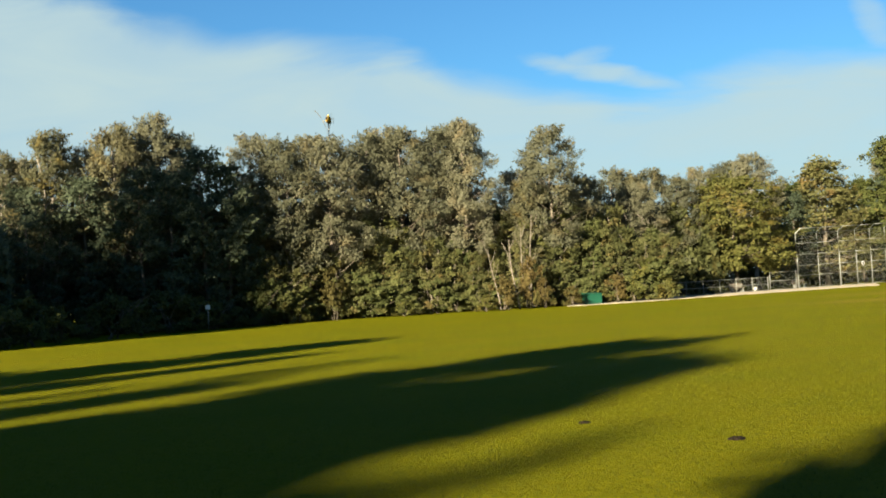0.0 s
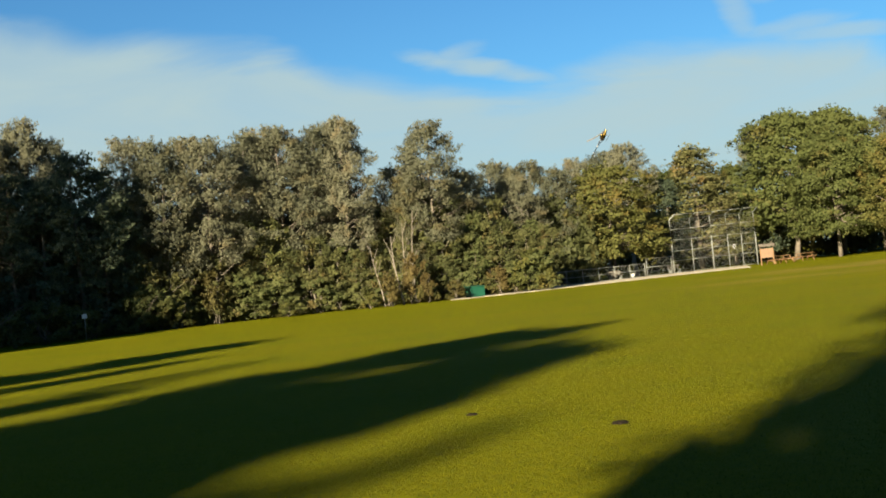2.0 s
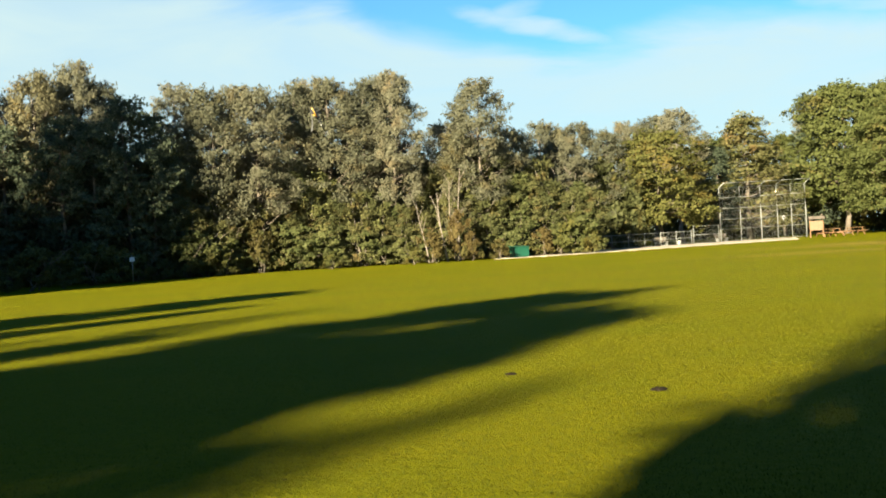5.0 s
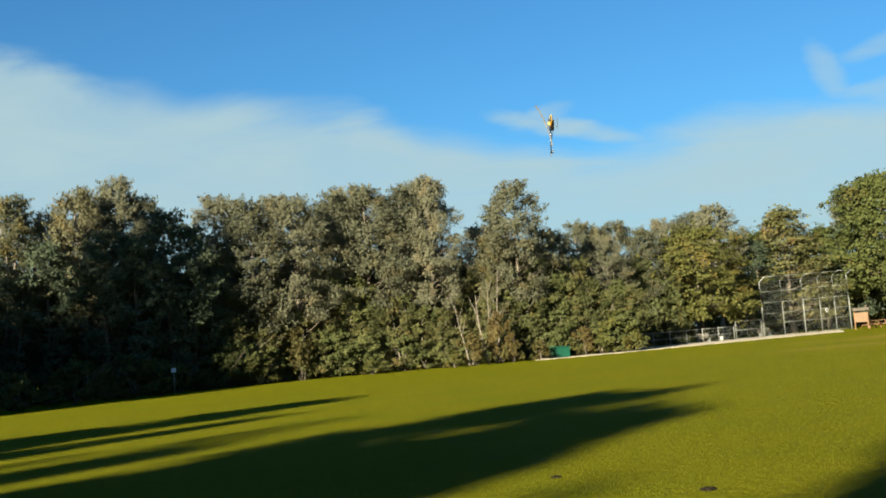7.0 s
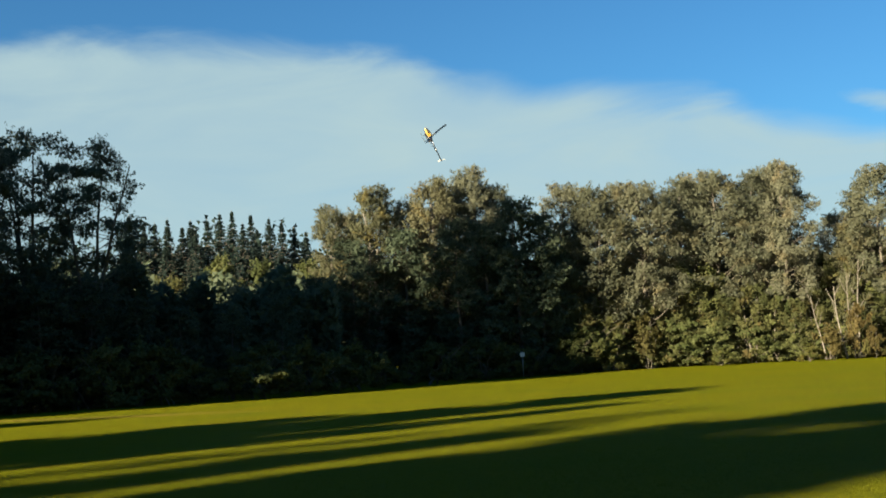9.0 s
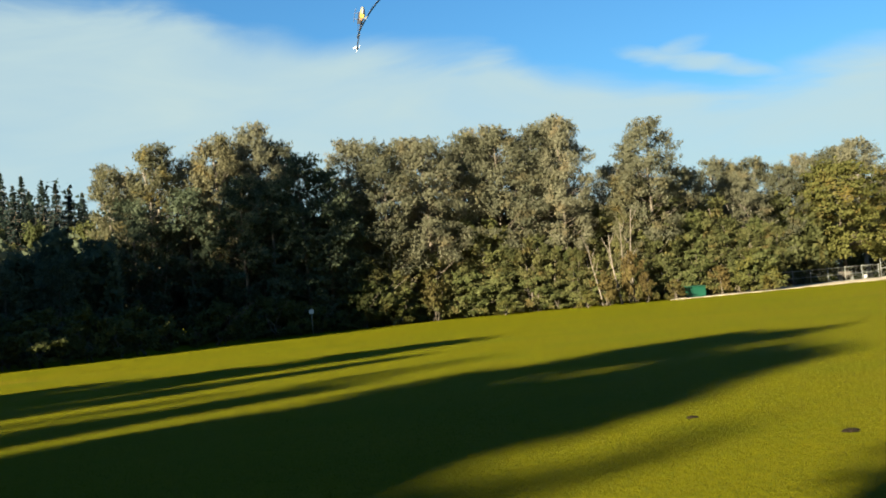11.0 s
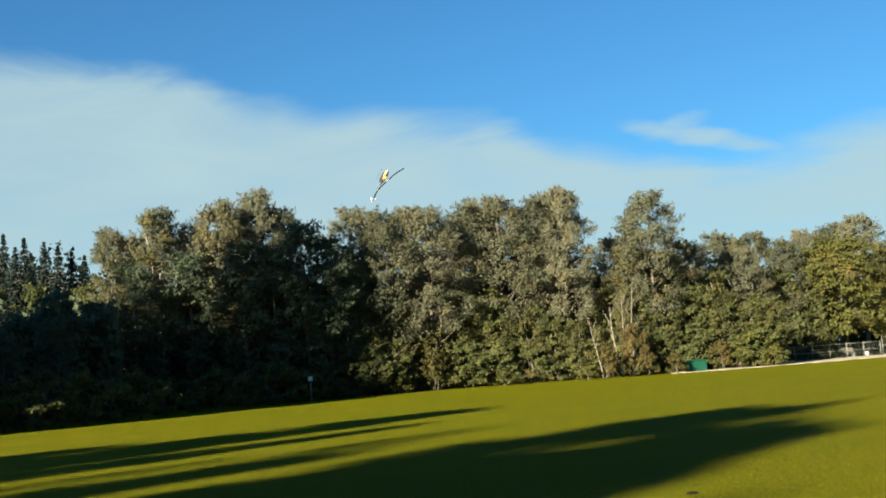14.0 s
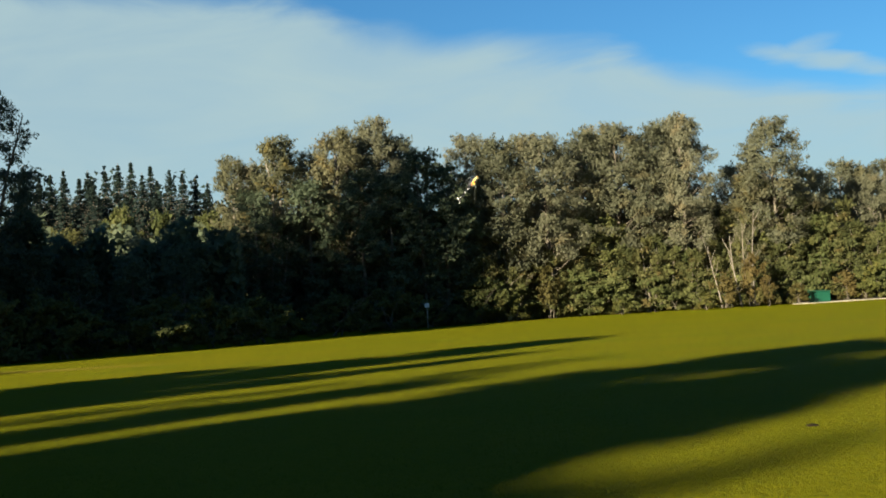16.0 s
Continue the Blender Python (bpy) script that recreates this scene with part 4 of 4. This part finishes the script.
def helicopter():
    """Built about the main shaft, nose towards +x; returns the thing and its two turning parts."""
    top = new("model_helicopter")
    # canopy: a teardrop lofted from rings
    bm = bmesh.new()
    rings = []
    for i in range(13):
        s = i / 12
        x = 0.25 - 0.36 * s
        r = 0.074 * math.sin(math.pi * min(0.10 + s * 0.78, 1)) ** 0.75
        c = -0.025 + 0.035 * s
        rings.append([bm.verts.new((x, r * 0.74 * math.cos(w), c + r * math.sin(w) * (1.2 if math.sin(w) > 0 else 0.95))) for w in [2 * math.pi * k / 16 for k in range(16)]])
    for r0, r1 in zip(rings, rings[1:]):
        for k in range(16):
            bm.faces.new((r0[k], r0[(k + 1) % 16], r1[(k + 1) % 16], r1[k])).smooth = True
    bm.faces.new(rings[0])
    bm.faces.new(rings[-1][::-1])
    bmesh.ops.recalc_face_normals(bm, faces=bm.faces)
    canopy = part("canopy", bm, YELLOW, top, "glossy canopy in yellow, pale grey and orange")
    for m in (BLADE, ORANGE, BLACK):
        canopy.data.materials.append(m)
    for p in canopy.data.polygons:
        x, z = p.center.x, p.center.z
        p.material_index = 3 if x > 0.06 and z > 0.01 else 2 if abs(z - 0.02 - 0.1 * x) < 0.018 else 1 if z < -0.03 or x < -0.03 else 0
    for s in (-1, 1):
        bm = bmesh.new()
        box(bm, (0.30, 0.004, 0.13), (-0.05, s * 0.032, -0.055), 0.001)
        part("side_frame", bm, CARBON, top)
    bm = bmesh.new()
    tube(bm, [(-0.03, 0, -0.05), (-0.15, 0, -0.05)], [0.04, 0.036], 12)
    part("motor", bm, BLACK, top)
    bm = bmesh.new()
    tube(bm, [(-0.15, 0, -0.01), (-0.84, 0, -0.01)], [0.017, 0.015], 10)
    part("tail_boom", bm, CARBON, top)
    for s in (-1, 1):
        bm = bmesh.new()
        tube(bm, [(-0.17, s * 0.03, -0.10), (-0.55, s * 0.008, -0.025)], [0.005, 0.005], 6)
        part("boom_brace", bm, CARBON, top)
    bm = bmesh.new()
    tube(bm, [(-0.45, 0, -0.01), (-0.50, 0, -0.01)], [0.022, 0.022], 10)
    part("boom_clamp", bm, WHITE, top)
    bm = bmesh.new()
    box(bm, (0.05, 0.005, 0.11), (-0.83, 0.018, -0.07), 0.002, (0, 22, 0))
    part("tail_fin", bm, WHITE, top, "white tail fin")
    bm = bmesh.new()
    box(bm, (0.05, 0.035, 0.04), (-0.84, 0, -0.01), 0.006)
    part("tail_gearbox", bm, BLACK, top)
    tail_rotor = new("tail_rotor")
    tail_rotor.parent = top
    for s in (-1, 1):
        bm = bmesh.new()
        box(bm, (0.024, 0.004, 0.10), (0, 0, s * 0.068), 0.0015)
        part("tail_blade", bm, WHITE, tail_rotor)
    bm = bmesh.new()
    tube(bm, [(-0.01, 0, 0.03), (-0.01, 0, 0.155)], [0.007, 0.007], 8)
    part("mast", bm, STEEL, top)
    rotor = new("main_rotor")
    rotor.parent = top
    bm = bmesh.new()
    box(bm, (0.035, 0.14, 0.025), (0, 0, 0), 0.006)
    tube(bm, [(0, 0, -0.03), (0, 0, 0.03)], [0.016, 0.012], 10)
    part("rotor_head", bm, STEEL, rotor)
    for s in (-1, 1):
        bm = bmesh.new()
        for i in range(5):
            # the blade bends upwards under load
            box(bm, (0.052, 0.118, 0.006), (0, s * (0.115 + 0.112 * i), 0.003 + 0.0045 * i * i), 0.0018, (s * (1.5 + 3.8 * i), 0, 0))
        part("rotor_blade", bm, BLADE, rotor)
    for s in (-1, 1):
        bm = bmesh.new()
        tube(bm, [(0.19, s * 0.10, -0.165), (0.16, s * 0.10, -0.18), (-0.18, s * 0.10, -0.18)], [0.006, 0.006, 0.006], 7)
        part("skid", bm, BLADE, top)
        for x in (0.07, -0.09):
            bm = bmesh.new()
            tube(bm, [(x, s * 0.03, -0.10), (x, s * 0.08, -0.13), (x, s * 0.10, -0.18)], [0.006, 0.006, 0.006], 6)
            part("strut", bm, BLADE, top)
    return tagged(top, "small radio-controlled helicopter with a yellow and pale grey canopy, flying", "model helicopter"), rotor, tail_rotor


heli, main_rotor, tail_rotor = helicopter()
HELI = [
    (0.000, -4.78, 40.67, 8.03, 110, -34, -84), (0.200, -2.67, 40.80, 7.59, 88, -30, -75), (0.500, 1.40, 40.66, 7.21, 94, -40, -75), (0.800, 5.34, 40.12, 6.77, 92, -46, -72),
    (1.000, 7.33, 39.56, 6.34, 90, -36, -80), (1.200, 8.77, 38.86, 5.80, 93, -38, -83), (1.500, 10.63, 37.95, 5.48, 60, -51, -36), (1.800, 10.43, 38.15, 5.44, 86, -40, -72),
    (2.000, 8.77, 38.41, 6.02, 86, -40, -68), (2.200, 6.24, 38.28, 6.48, 91, -47, -62), (2.500, -0.26, 37.00, 7.64, 112, -65, -64), (2.600, -2.37, 33.37, 7.45, 114, -75, -60),
    (2.800, -4.99, 26.40, 6.69, -30, -116, 88), (3.000, -8.92, 30.70, 7.64, -5, -111, 67), (3.200, -12.01, 32.48, 7.81, 4, -114, 60), (3.500, -13.77, 32.29, 7.00, 9, -120, 56),
    (3.600, -13.99, 32.41, 6.79, -19, -149, 87), (3.800, -13.66, 32.95, 6.16, 14, -134, 53), (4.000, -12.47, 33.95, 5.94, 20, -133, 43), (4.200, -11.14, 35.32, 5.93, -7, -141, 68),
    (4.400, -9.30, 36.99, 5.94, 9, -140, 49), (4.600, -7.31, 38.42, 6.36, -19, -135, 68), (4.800, -5.10, 39.37, 6.54, -19, -136, 63), (5.000, -2.70, 39.80, 6.27, -14, -132, 55),
    (5.200, -0.39, 39.65, 6.06, 19, -157, 35), (6.000, 2.22, 31.11, 6.88, -25, -107, 62), (6.700, 3.62, 31.01, 7.64, -46, -108, 85), (7.300, 3.11, 33.20, 7.58, 121, -60, -82),
    (7.500, 1.12, 34.28, 7.85, -55, -110, 101), (7.700, 0.28, 35.78, 7.80, 127, -59, -81), (8.000, -1.54, 38.15, 7.43, 80, -28, -56), (8.200, -3.66, 39.14, 6.98, 103, -36, -65),
    (8.600, -6.72, 35.52, 7.58, -8, -120, 109), (9.000, -9.77, 31.90, 8.19, -82, -57, -118), (9.700, -11.26, 27.97, 8.56, -75, -58, -125), (10.300, -12.20, 27.41, 8.60, -71, -58, -129),
    (10.500, -10.44, 28.37, 9.05, 98, -112, 58), (10.700, -7.89, 29.11, 9.61, 61, -108, 89), (10.900, -5.85, 29.50, 9.48, 22, -108, 124), (11.000, -4.84, 29.69, 9.26, 7, -112, 138),
    (11.100, -3.73, 29.90, 9.14, 4, -113, 140), (11.300, -1.83, 30.27, 8.86, 171, -60, -30), (11.500, -0.19, 30.60, 8.73, 176, -54, -36), (11.700, 0.83, 31.03, 8.62, 165, -56, -24),
    (11.900, 1.38, 31.92, 8.39, 168, -59, -25), (12.100, 1.67, 33.40, 8.14, 168, -58, -24), (12.300, 1.13, 35.17, 8.07, 3, -125, 141), (12.500, -0.19, 36.68, 8.02, -153, -45, -60),
    (12.700, -2.05, 37.26, 7.99, -120, -41, -84), (12.900, -3.26, 36.66, 8.13, -82, -38, -115), (13.100, -4.26, 35.07, 7.96, -70, -36, -129), (13.300, -4.76, 33.19, 8.05, -67, -53, -144),
    (13.500, -4.97, 31.93, 7.99, 105, -121, 43), (13.700, -5.08, 31.91, 7.95, 59, -109, 87), (13.900, -5.17, 33.23, 7.77, 1, -119, 144), (14.100, -5.48, 35.30, 7.30, -178, -39, -41),
    (14.300, -6.47, 36.98, 6.73, -156, -28, -59), (14.500, -7.28, 37.53, 6.37, -153, -19, -61), (14.600, -7.72, 37.31, 6.18, -135, -23, -69), (14.800, -8.25, 36.19, 5.77, -81, -39, -113),
    (15.000, -8.60, 34.76, 5.57, -61, -46, -144), (15.200, -8.39, 33.87, 5.53, -62, -49, -143), (15.400, -7.54, 33.71, 5.81, -133, -38, -70), (15.600, -6.74, 33.90, 5.78, 12, -111, 138),
    (15.800, -6.21, 34.20, 5.37, 163, -52, -15), (16.000, -6.28, 34.50, 5.30, -180, -34, -37),
]


def motions():
    walk(heli, [(t, pose(*row)) for t, *row in HELI])
    # the blades turn, 76 and 82 degrees from one thirtieth of a second to the next
    walk(main_rotor, [(i / FPS, pose(-0.01, 0, 0.165, 0, 0, 76 * i % 360)) for i in range(16 * FPS + 1)])
    walk(tail_rotor, [(i / FPS, pose(-0.84, -0.035, -0.01, 0, 82 * i % 360, 0)) for i in range(16 * FPS + 1)])


motions()
